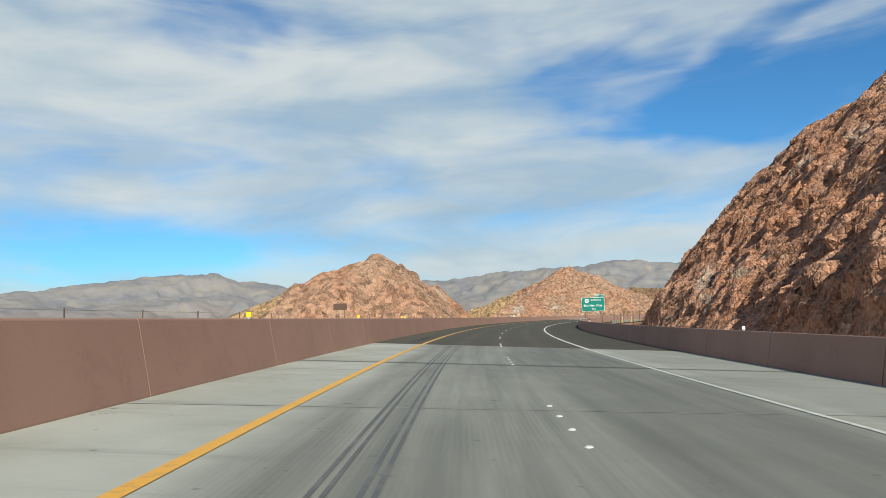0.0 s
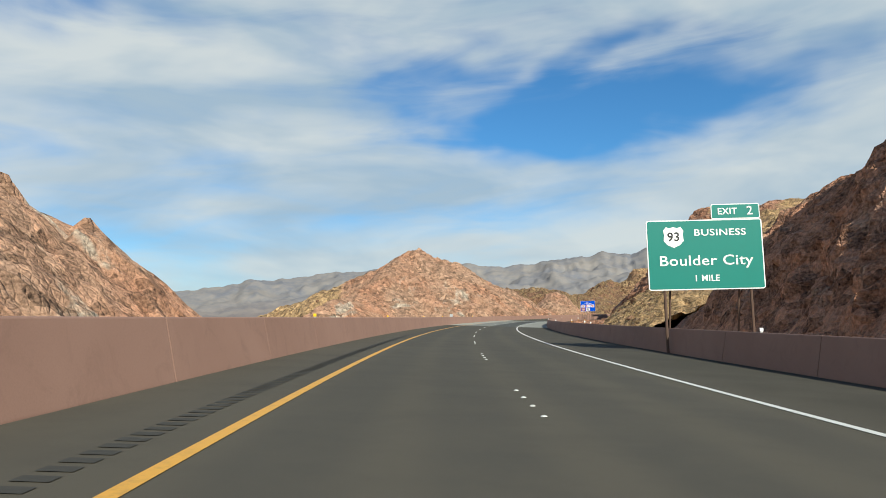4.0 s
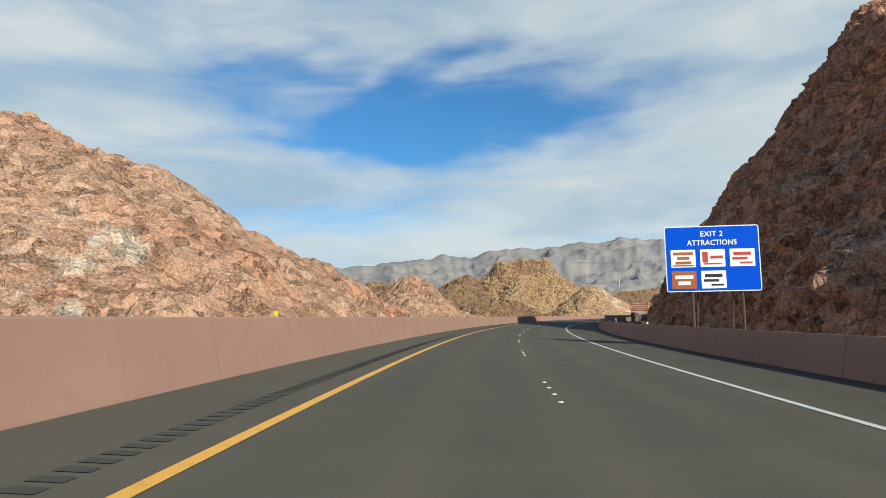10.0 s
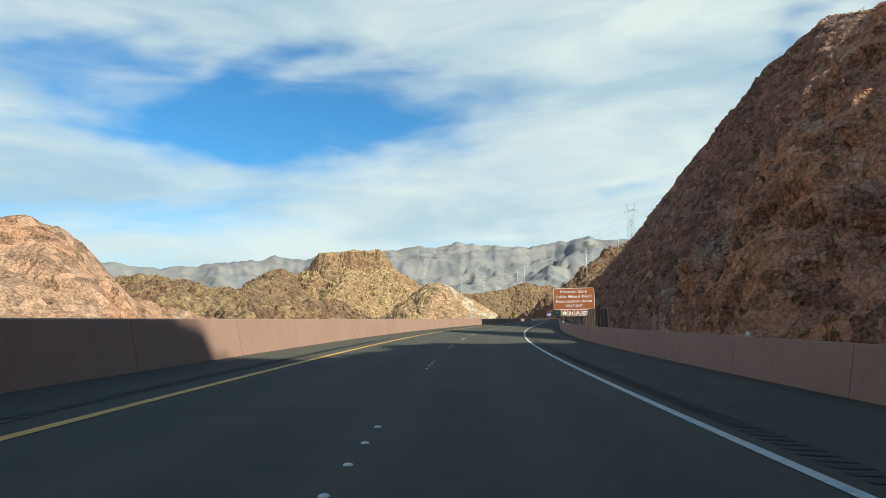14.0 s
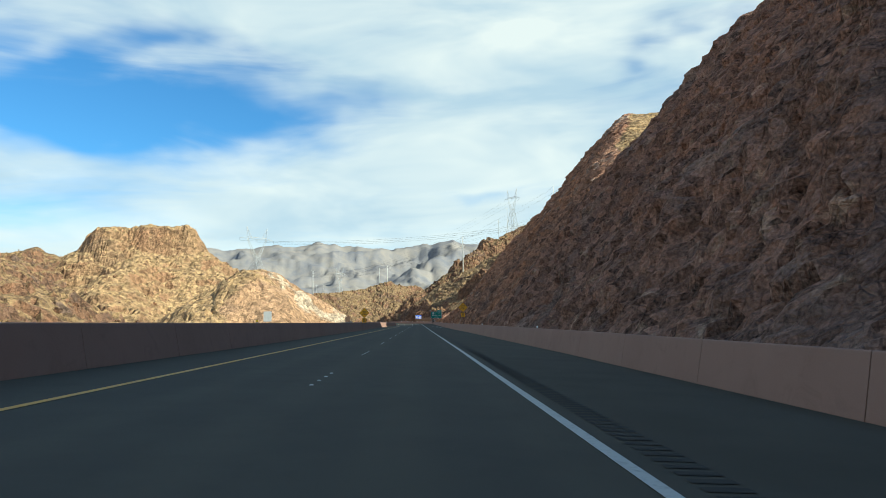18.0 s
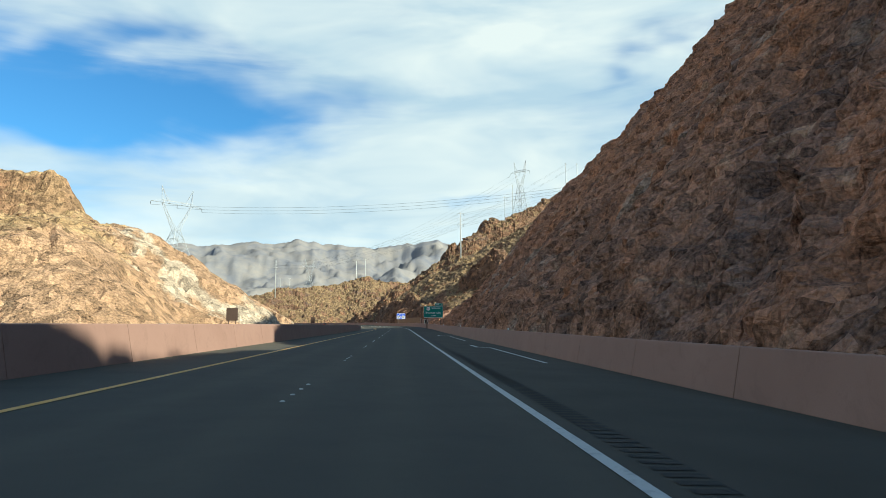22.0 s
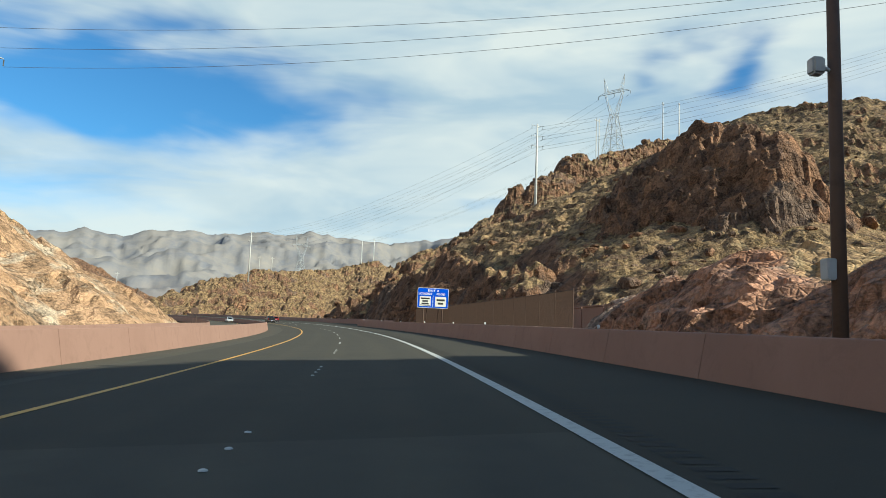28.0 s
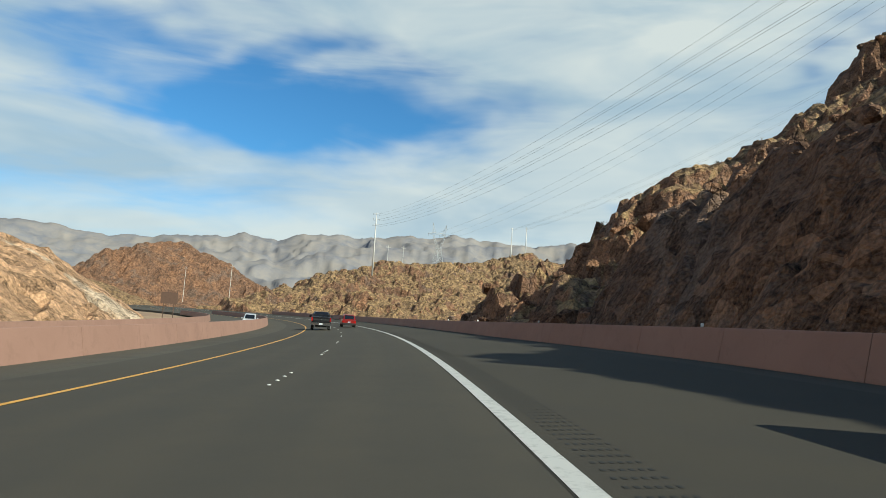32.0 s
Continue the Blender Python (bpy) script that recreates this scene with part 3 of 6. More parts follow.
def road(s, d, z=0.0):
    """World x, y, z of a place s metres along the road, d metres to the right of the lane line, z above the pavement."""
    s, d = np.asarray(s, float), np.asarray(d, float)
    h = np.interp(s, S_ALL, HEAD)
    k = np.interp(s, S_ALL, BANK)
    dd = np.where(k > 0, np.clip(d, -6.3, 12.0), np.clip(d, -18.0, 12.0))
    drop = np.clip((-6.3 - d) / 0.4, 0, 1) * np.clip(k, 0, 0.056) * 17.0
    return (np.interp(s, S_ALL, RX) + d * np.cos(h), np.interp(s, S_ALL, RY) + d * np.sin(h), z - dd * k - drop)


def road_pose(s, d, z=0.0, turn=0.0):
    """A pose on the road: x to the right, y along it, z up."""
    x, y, zz = road(s, d, z)
    return pose(float(x), float(y), float(zz), 0, 0, math.degrees(float(np.interp(s, S_ALL, HEAD))) + turn)


def road_sd(x, y):
    """The nearest s and the side distance d of places in the world."""
    k = slice(0, None, 4)
    cx, cy, cs = RX[k], RY[k], S_ALL[k]
    s, d = np.empty(x.shape), np.empty(x.shape)
    for i in range(0, len(x), 40000):
        q = slice(i, i + 40000)
        j = ((x[q, None] - cx) ** 2 + (y[q, None] - cy) ** 2).argmin(1)
        h = HEAD[k][j]
        dx, dy = x[q] - cx[j], y[q] - cy[j]
        s[q] = cs[j] + (-np.sin(h) * dx + np.cos(h) * dy)
        d[q] = np.cos(h) * dx + np.sin(h) * dy
    return s, d


def strip(name, material, s0, s1, d0, d1, z, parent=None, step=2.0, nd=2, label="", thick=0.0, skew=0.0, off=None):
    """A band of pavement between two side distances; off: a side distance that changes along the road, added to both."""
    n = max(2, int((s1 - s0) / step) + 1)
    S, Dd = np.meshgrid(np.linspace(s0, s1, n), np.linspace(d0, d1, nd), indexing="ij")
    S = S + skew * Dd
    if off is not None:
        Dd = Dd + off(S)
    v = np.stack(road(S.ravel(), Dd.ravel(), z), 1)
    f = grid_faces(n, nd)[:, ::-1]
    if thick:
        w = v.copy()
        w[:, 2] -= thick
        edge = []
        for j in (0, nd - 1):
            a = np.arange(n - 1) * nd + j
            e = np.stack([a, a + nd, a + nd + n * nd, a + n * nd], 1)
            edge.append(e if j == 0 else e[:, ::-1])
        v, f = np.concatenate([v, w]), np.concatenate([f, *edge])
    me = mesh_from(name, v, f, material)
    lat = me.attributes.new("lat", "FLOAT", "POINT")
    lat.data.foreach_set("value", np.resize(Dd.ravel(), len(v)).astype(np.float32))
    run = me.attributes.new("run", "FLOAT", "POINT")
    run.data.foreach_set("value", np.resize(S.ravel(), len(v)).astype(np.float32))
    return part(name, me, None, parent, label)


# ---------------------------------------------------------------- ground and distance
def hill_height(x, y, spines, slope, soft=4.0):
    """The highest of some ridge lines that fall off evenly to their sides."""
    h = np.full(x.shape, -200.0)
    for line in spines:
        for (ax, ay, az), (bx, by, bz) in zip(line[:-1], line[1:]):
            ux, uy = bx - ax, by - ay
            L2 = ux * ux + uy * uy + 1e-6
            t = np.clip(((x - ax) * ux + (y - ay) * uy) / L2, 0, 1)
            r = np.sqrt((x - ax - t * ux) ** 2 + (y - ay - t * uy) ** 2 + soft * soft) - soft
            h = np.maximum(h, az + t * (bz - az) - slope * r)
    return h


def base_height(x, y, s, d):
    """The desert floor: a bench along the road that falls away to the lake side and runs out level."""
    a = np.abs(d)
    fall = np.interp(s, [-400, 380, 460, 560, 1500], [0.55, 0.55, 0.2, 0.03, 0.02])
    low = np.interp(s, [-400, 380, 460, 560, 1500], [-22, -22, -16, -6, -4])
    left = np.maximum(-1.8 - np.maximum(a - 30, 0) * fall, low)
    right = np.maximum(-1.8 - np.maximum(a - 60, 0) * 0.02, -4)
    z = np.where(d < 0, left, right)
    r = np.hypot(x - 120, y - 500)
    return z + np.clip((r - 1100) / 900, 0, 1) * (-17 - z)


def build_ground():
    n = 240
    u = np.linspace(-1, 1, n)
    w = 900 * u + 4100 * np.sign(u) * np.abs(u) ** 5
    X, Y = np.meshgrid(120 + w, 500 + w, indexing="ij")
    x, y = X.ravel(), Y.ravel()
    s, d = road_sd(x, y)
    z = base_height(x, y, s, d) + 0.35 * fbm(x / 14, y / 14, x * 0, 4) * np.clip((np.abs(d) - 20) / 15, 0, 1)
    me = mesh_from("ground", np.stack([x, y, z], 1), grid_faces(n, n), DESERT, True)
    tagged(part("ground", me, None), "stony red-brown desert ground beside the highway", "ground", kind="structure")


def build_distance():
    """Mountain ranges all round, by azimuth and elevation of their crest."""
    az = [-180, -120, -90, -60, -45, -37, -35.4, -34.6, -33.6, -31, -27, -25, -23, -21, -19, -17, -15, -12, -10.5, -9, -8, -6, -4, -2, 0, 3, 5, 7, 9, 11, 15, 17, 19, 21, 24, 27, 30, 33, 38, 40, 42, 44, 46, 47, 50, 53, 55, 60, 70, 110, 180]
    el = [3, 3.5, 5, 6.3, 6.8, 6.8, 6.85, 7.15, 6.85, 6.6, 6.58, 6.75, 7.0, 6.7, 6.53, 6.33, 6.45, 6.35, 6.0, 5.5, 5.6, 5.7, 5.4, 5.15, 5.0, 4.9, 4.8, 5.1, 5.05, 4.8, 4.6, 4.5, 4.6, 4.2, 3.8, 3.75, 3.1, 2.75, 2.5, 3.2, 3.7, 3.8, 4.3, 4.37, 4.36, 4.05, 3.65, 3.0, 2.2, 2.5, 3]
    na, nr = 1900, 110
    A = np.linspace(-180, 180, na)
    R = np.linspace(0, 1, nr)
    A2, R2 = np.meshgrid(A, R, indexing="ij")
    a, r = A2.ravel(), R2.ravel()
    ar = np.radians(a)
    crest = np.interp(a + 0.25 * fbm(a / 1.5, a * 0, a * 0, 3), az, el) + 0.10 * fbm(a * 1.4, a * 0 + 3, a * 0, 4)
    dist = 1400 + 3150 * r
    top = np.tan(np.radians(crest)) * (1400 + 3150 * 0.86)
    f = np.clip((r - 0.12) / 0.74, 0, 1)
    shape = 0.24 * f ** 1.6 + 0.76 * np.clip((f - 0.38) / 0.62, 0, 1) ** 1.35
    back = np.where(r > 0.86, 1 - (r - 0.86) * 3.0, 1)
    x, y = 180 - np.sin(ar) * dist, 650 + np.cos(ar) * dist
    g = fbm(x / 430, y / 430, x * 0, 6, 0.55, True)
    bulge = np.clip((r - 0.1) / 0.3, 0, 1) * np.clip((0.9 - r) / 0.12, 0, 1)
    spur = fbm(x / 190 + 0.6 * g, y / 190, x * 0 + 2, 4, 0.5, True)
    z = -22 + (top + 22) * shape * back + bulge * (top + 22) * (0.085 * (g - 0.4) + 0.045 * (spur - 0.4))
    lim = np.tan(np.radians(crest)) * dist
    z = np.where(r < 0.86, np.minimum(z, lim * (0.55 + 0.45 * r / 0.86) + 4), z)
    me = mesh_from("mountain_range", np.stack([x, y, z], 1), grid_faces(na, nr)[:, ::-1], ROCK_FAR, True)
    tagged(part("mountain_range", me, None), "barren grey and tan desert mountain range on the horizon", "mountains", kind="structure")


def sheet(name, label, category, material, az, dist, half_w, half_l, z, kind):
    """A flat shape with a wandering edge, seen far off across the plain."""
    n = 72
    a = np.linspace(0, 2 * np.pi, n, endpoint=False)
    r = 1 + 0.28 * fbm(np.cos(a) * 2.2 + 5, np.sin(a) * 2.2, a * 0 + dist, 4)
    u, v = np.cos(a) * r * half_w, np.sin(a) * r * half_l
    ca, sa = math.cos(radians(az)), math.sin(radians(az))
    x, y = -sa * dist + u * ca - v * sa, ca * dist + u * sa + v * ca
    verts = [(0.0, 0.0, 0.0)] * 0 + list(zip(x, y, np.full(n, z)))
    me = bpy.data.meshes.new(name)
    me.from_pydata(verts, [], [tuple(range(n))])
    me.materials.append(material)
    tagged(part(name, me, None), label, category, kind=kind)


build_ground()
build_distance()
sheet("shore", "pale bare shore round the lake", "shore", SHORE, 49.0, 1380, 560, 170, -15.2, "structure")
sheet("lake", "far blue lake behind the pale shore", "lake", WATER, 44.5, 1400, 130, 60, -14.6, "structure")


# ---------------------------------------------------------------- rocky slopes and hills
def soft_min(a, b, k):
    h = np.clip(0.5 + 0.5 * (b - a) / k, 0, 1)
    return b + (a - b) * h - k * h * (1 - h)


def crags(x, y, z, big=1.0, mid=1.0, small=1.0):
    """How far rock stands out of its even face, in metres."""
    c1, o1 = cells(x / 5.5, y / 5.5, z / 8.0)
    c2, o2 = cells(x / 1.9 + 7, y / 1.9, z / 2.6)
    r = big * 1.5 * fbm(x / 22, y / 22, z / 26, 3) + mid * (1.9 * (o1 - 0.5) - 0.35 * c1) + small * (0.95 * (o2 - 0.5) - 0.12 * c2)
    return r + small * 0.25 * fbm(x / 1.1, y / 1.1, z / 1.4, 3, 0.6, True)


SCATTER = {}


def add_wild(me, values, name='wild'):
    at = me.attributes.new(name, 'FLOAT', 'POINT')
    at.data.foreach_set('value', np.asarray(values, dtype=np.float32))


def cut_slope(name, label, material, s0, s1, brow_s, brow_z, toe, m, side=1, rise=0.25, width=70, ds=0.45, dd=0.42, gully=1.0, nose=None, rugged=1.0):
    """A blasted slope beside the road: an even steep face up to a brow, natural ground behind it."""
    ns = int((s1 - s0) / ds) + 1
    S1 = np.linspace(s0, s1, ns)
    zmax, steep = max(brow_z), 1.0
    if isinstance(m, tuple):
        bend, m = m, max(m[1])
        steep = np.interp(S1, bend[0], np.array(bend[1]) / m)[:, None]
    near = np.arange(0, zmax / m + 6, dd)
    D1 = np.concatenate([near, near[-1] + np.linspace(0, 1, int(width / 2.2)) [1:] ** 1.4 * width])
    S2, D2 = np.meshgrid(S1, D1, indexing="ij")
    s, q = S2.ravel(), D2.ravel()
    steep = (steep + 0 * S2).ravel()
    zb = np.interp(s + 5 * fbm(s / 9, q / 15, s * 0, 3), brow_s, brow_z) + 1.2 * fbm(s / 7, q / 30, s * 0 + 5, 3)
    face = q * m * steep - 1.8
    if isinstance(rise, tuple):
        rise = np.interp(s, rise[0], rise[1])
    back = q - zb / (m * steep)
    nat = zb + rise * back - 0.004 * np.maximum(back, 0) ** 2
    if nose is not None:
        nat = soft_min(nat, nose[0] * (q + toe[1][-1] - nose[1]) + nose[2] * (nose[3] - s), 3.0)
    h = soft_min(face, nat, 3.0)
    d = side * (np.interp(s, toe[0], toe[1]) + q)
    x, y, zr = road(s, d)
    slant = s - 0.75 * q
    groove = gully * (0.55 * fbm(slant / 5.0, q / 40, s * 0 + 2, 4, 0.55, True) + 0.35 * fbm(slant / 1.6, q / 14, s * 0 + 6, 3, 0.6, True) + 1.6 * fbm(s / 26, q / 60, s * 0 + 9, 2))
    out = crags(x, y, h, 0.8, 0.85 * rugged, 2.0 * rugged) + groove * np.clip(q / 5, 0, 1)
    fade = np.clip(q / 3.0, 0.15, 1) * np.where(h > -1.5, 1, 0.3)
    out = out * fade
    nx = -m / math.hypot(1, m)
    hd = np.interp(s, S_ALL, HEAD)
    bare = np.clip((nat - face) / 6 + 0.5, 0.25, 1) * np.clip((steep - 0.28) / 0.5, 0.15, 1)
    x = x + np.cos(hd) * side * nx * out * bare * 0.9
    y = y + np.sin(hd) * side * nx * out * bare * 0.9
    z = h + out * (1 / math.hypot(1, m)) * 0.6 + (1 - bare) * 0.35 * fbm(x / 2.5, y / 2.5, x * 0, 4)
    f = grid_faces(ns, len(D1))
    if side > 0:
        f = f[:, ::-1]
    P = np.stack([x, y, z], 1)
    wild = np.maximum(np.clip((face - nat - 1.0) / 4, 0, 1), np.clip((0.5 - steep) / 0.08, 0, 1))
    me = mesh_from(name, P, f, material, False)
    add_wild(me, wild)
    add_wild(me, s, 'run')
    add_wild(me, slant, 'slant')
    SCATTER[name] = P[(wild > 0.7) & (q < np.max(q) * 0.97)]
    return tagged(part(name, me, None), label, "rock slope", kind="structure")


cut_slope("rock_slope_first", "steep blasted red-brown rock cutting with dark crevices", ROCK_CUT, -70, 215, [-70, 92, 100, 110, 125, 150, 162, 172, 180, 191, 203, 215], [34, 32, 29.5, 26.5, 25, 24, 22, 18.5, 13, 6, -1, -4], ([0, 105, 150, 215], [18, 18, 19.3, 20.3]), ([70, 125], [1.0, 1.2]), rugged=0.5)
cut_slope("rock_slope_second", "high rock cutting below a scrubby brown hillside", ROCK_CUT, 212, 512,
          [212, 228, 240, 260, 280, 297, 309, 318, 331, 343, 355, 361, 370, 378, 390, 400, 412, 421, 429, 437, 447, 459, 471, 484, 495, 503, 510],
          [0.5, 2.5, 7, 13.5, 20, 24.5, 27.5, 28.5, 29, 30, 30.5, 32.5, 35, 36.5, 37, 38, 41, 36, 31, 28, 26, 24.5, 24.5, 26, 21, 10, -3],
          ([228, 300, 318, 345, 420, 448, 457, 466, 483, 505], [17, 17, 19, 15, 15.5, 16.5, 20, 27, 15.5, 16]), ([285, 300, 318, 345, 360, 383, 392, 405], [0.55, 0.72, 0.85, 0.98, 1.09, 1.28, 1.42, 1.5]), rise=0.04, width=130, rugged=0.9)
cut_slope("rock_slope_third", "long steep brown rock cutting with gullies and ledges", ROCK_CUT, 462, 925,
          [462, 478, 500, 525, 545, 556, 566, 576, 586, 600, 610, 622, 633, 645, 655, 668, 676, 684, 692, 703, 709, 717, 738, 767, 785, 801, 812, 822, 830, 837, 845, 855, 862, 868, 874, 880, 886, 891, 897, 903, 910, 918, 925],
          [2, 8, 18, 31, 44, 47, 41, 35, 32, 30.5, 31.5, 35, 41, 46, 47, 39.5, 35, 33, 31.5, 30.5, 33, 37, 46, 57, 67, 74, 76, 74, 67, 58, 50, 42, 36, 29, 18, 9, 6.4, 5.2, 4.2, 3.4, 2.4, 0.3, -3],
          ([455, 485, 525, 560, 580, 692, 704, 716, 790, 840, 880, 891], [32.5, 32, 29.5, 15.5, 13, 13, 16, 13, 13.5, 15, 15, 12.6]), ([575, 620], [1.5, 1.2]), rise=0.2, width=60, nose=(0.95, 9.6, 0.3, 898), rugged=0.62)
cut_slope("rock_slope_fourth", "low smooth red-brown rock cutting in shade behind the fence", ROCK_WILD, 930, 1010,
          [930, 944, 950, 955, 960, 964, 968, 974, 980, 988, 993, 996, 999, 1003, 1010], [-4, -1, 2.8, 6.0, 8.4, 9.8, 10, 8.8, 7.6, 8.0, 8.2, 7.0, 3.2, 0, -4],
          ([930, 962, 977, 1010], [18.8, 18.8, 13.2, 12.8]), ([950, 961], [0.55, 1.4]), rise=0.02, width=12, rugged=0.9)


def hill(name, label, material, spines, slope, x0, x1, y0, y1, step, cut=None, big=1.0, mid=1.0, small=0.7, soft=4.0, cap=None, floor=-9.0, category="hill", wildness=1.0, bare_to=0.0, ledge=0.0, limit=None, skirt=None):
    """A free-standing hill on a square grid, trimmed by the road's cutting where there is one."""
    nx, ny = int((x1 - x0) / step) + 1, int((y1 - y0) / step) + 1
    X, Y = np.meshgrid(np.linspace(x0, x1, nx), np.linspace(y0, y1, ny), indexing="ij")
    x, y = X.ravel(), Y.ravel()
    wx, wy = x + 3 * fbm(x / 18, y / 18, x * 0, 3), y + 3 * fbm(x / 18, y / 18, x * 0 + 4, 3)
    h = hill_height(wx, wy, spines, slope, soft)
    if skirt is not None:
        h = np.maximum(h, hill_height(wx, wy, skirt[0], skirt[1], 8.0))
    if cap is not None:
        h = soft_min(h, h * 0 + cap, 3.0)
    if limit is not None:
        h = soft_min(h, limit[0] * (x - limit[1]) + limit[2] * (limit[3] - y), 3.0)
    if ledge:
        u = h / ledge + 0.55 * fbm(x / 17, y / 17, x * 0, 4)
        fr = u - np.floor(u)
        st = np.clip((fr - 0.5) / 0.4, 0, 1)
        h = h + ledge * (st * st * (3 - 2 * st) - fr) * np.clip(0.7 + 1.6 * fbm(x / 34, y / 34, x * 0 + 3, 3), 0, 1)
    out = crags(x, y, h, big, mid, small)
    s, d = road_sd(x, y)
    if cut is not None:
        toe, m, side = cut
        q = side * d - toe
        face = q * m - 1.8
        bare = np.clip((h - face) / 5 + 0.5, 0, 1)
        streak = 0.7 * fbm(s / 4.5, q / 30, s * 0, 4, 0.55, True)
        h = soft_min(h, face, 2.5)
        out = out * np.clip(q / 4, 0.1, 1) + streak * bare * np.clip(q / 5, 0, 1)
    z = h + 0.75 * out
    keep = z > floor
    f = grid_faces(nx, ny)
    f = f[keep[f].any(1)]
    used = np.unique(f)
    back = np.full(len(x), -1)
    back[used] = np.arange(len(used))
    P = np.stack([x, y, np.maximum(z, floor - 3)], 1)[used]
    me = mesh_from(name, P, back[f], material, False)
    w = wildness * (1 - (bare if cut is not None else 0 * x))[used]
    if ledge:
        gx, gy = np.gradient(z.reshape(nx, ny), step)
        w = w * np.clip((1.45 - np.hypot(gx, gy).ravel()[used]) / 0.7, 0, 1)
    if bare_to:
        w = w * np.clip((np.abs(d[used]) - bare_to + 14 * fbm(x[used] / 25, y[used] / 25, x[used] * 0, 3)) / 8, 0, 1)
    add_wild(me, w)
    SCATTER[name] = P[(w > 0.4) & (P[:, 2] > floor + 1.5)]
    return tagged(part(name, me, None), label, category, kind="structure")


hill("hill_north_first", "rounded desert hill with a red and tan blasted face", ROCK_RED,
     [[(-78, 164.5, 19.5), (-96, 155, 12), (-118, 144, 1), (-150, 130, -18)], [(-78, 164.5, 19.5), (-84, 130, 3), (-90, 100, -8), (-95, 70, -20)], [(-78, 164.5, 19.5), (-73, 176, 15.5), (-68, 186, 9)]],
     0.85, -190, -30, 40, 230, 0.9, cut=(25, 0.95, -1), floor=-45, bare_to=58, mid=1.2, small=1.1)
hill("hill_north_second", "tall red and pale hill with a blasted face and dark crest", ROCK_RED,
     [[(-68, 412, 31.6), (-84, 408, 22.5), (-107, 405, 13.5), (-147, 400, 0), (-190, 396, -14)], [(-68, 412, 31.6), (-53, 416, 25.5), (-41, 418, 18), (-26, 424, 12), (-8, 434, 4)], [(-68, 412, 31.6), (-78, 375, 15.5), (-88, 345, 7), (-98, 305, -6), (-105, 270, -20)], [(-68, 412, 31.6), (-52, 440, 24), (-32, 465, 15.3), (-15, 480, 6.5), (0, 492, 1)]],
     0.8, -230, 20, 240, 530, 0.9, cut=(22, 0.75, -1), floor=-45, bare_to=88, mid=1.2, small=1.1)
hill("knoll_red", "low jagged red rock knoll", ROCK_RED, [[(0.8, 524, 16.5), (9, 529, 6.5), (24, 545, 2.5)], [(0.8, 524, 16.5), (-12, 521, 5), (-40, 515, 2), (-80, 520, 4.5), (-110, 500, 0)]], 1.1, -140, 60, 470, 590, 0.9, cut=(24, 0.9, -1), bare_to=60, mid=1.6)
hill("ridge_rocky", "low broken tan rock ridge with scrub", ROCK_WILD, [[(30, 560, 5), (50, 640, 7), (75, 700, 9), (95, 760, 11)], [(20, 620, 8), (40, 720, 13), (60, 830, 20), (97, 953, 43), (110, 985, 36), (120, 1040, 20)], [(60, 830, 20), (20, 880, 30), (-60, 900, 36)]], 0.6, -120, 190, 540, 1090, 1.2, cut=(25, 0.8, -1), big=1.6, mid=2.2, small=1.2, wildness=0.9, ledge=4.0)
hill("mesa_hill", "flat-topped ochre hill with a dark caprock rim", ROCK_MESA, [[(132, 941, 61), (166, 928, 59)]], 1.7, 0, 240, 770, 1040, 1.1, cap=55, soft=5, big=1.2, mid=1.5, small=1.0, ledge=5.0,
     skirt=([[(132, 941, 48), (166, 928, 47)], [(166, 928, 45), (185, 900, 25), (196, 870, 11)], [(132, 941, 44), (80, 930, 22), (30, 915, 12)], [(150, 935, 45), (120, 860, 18), (112, 800, 7)]], 0.72))
hill("hill_ochre", "pale ochre hill with a bare blasted white and orange face", ROCK_OCHRE,
     [[(150, 770, 18), (165, 800, 23), (182, 830, 24), (196, 865, 21.5), (212, 930, 27.5), (221, 966, 33), (230, 988, 28), (240, 1015, 15), (250, 1050, 3)], [(242, 917, 9), (250, 937, 6.5), (257, 964, 7), (264, 990, 8.5), (270, 1017, 8), (273, 1040, 3)]],
     0.7, 90, 310, 720, 1080, 0.9, cut=(22, 0.9, -1), bare_to=52, mid=1.2)
hill("hill_rocky_south", "rugged brown hillside of outcrops, boulders and dry scrub", ROCK_WILD,
     [[(336, 1018, 1), (348, 995, 11), (355, 979, 22), (381, 975, 40), (399, 972, 55), (425, 982, 68), (470, 1000, 82), (522, 1017, 102), (600, 1060, 122)],
      [(381, 975, 37), (352, 938, 25), (335, 935, 14)],
      [(296, 849, 3), (300, 865, 8), (303, 878, 8), (306, 890, 11.5), (310, 902, 14.5), (316, 914, 14), (321, 929, 14), (326, 944, 12.5), (330, 957, 8), (336, 979, 7), (342, 1005, 4.5), (346, 1032, 1), (349, 1062, -3)]],
     0.95, 255, 640, 780, 1120, 0.8, cut=(15.0, 1.6, 1), big=1.2, mid=2.3, small=1.8, wildness=1.0, ledge=3.2)
hill("hill_grass_south", "sunlit slope of dry yellow grass with scattered rocks", ROCK_WILD,
     [[(372, 905, 14), (352, 890, 20), (340, 878, 24), (331, 866, 25), (322, 850, 21), (310, 832, 12), (298, 812, 3)], [(340, 878, 24), (380, 860, 30), (430, 850, 40)]],
     0.60, 268, 440, 780, 950, 0.8, cut=(20.5, 1.4, 1), big=0.4, mid=0.4, small=0.6, wildness=1.0, ledge=0.7)
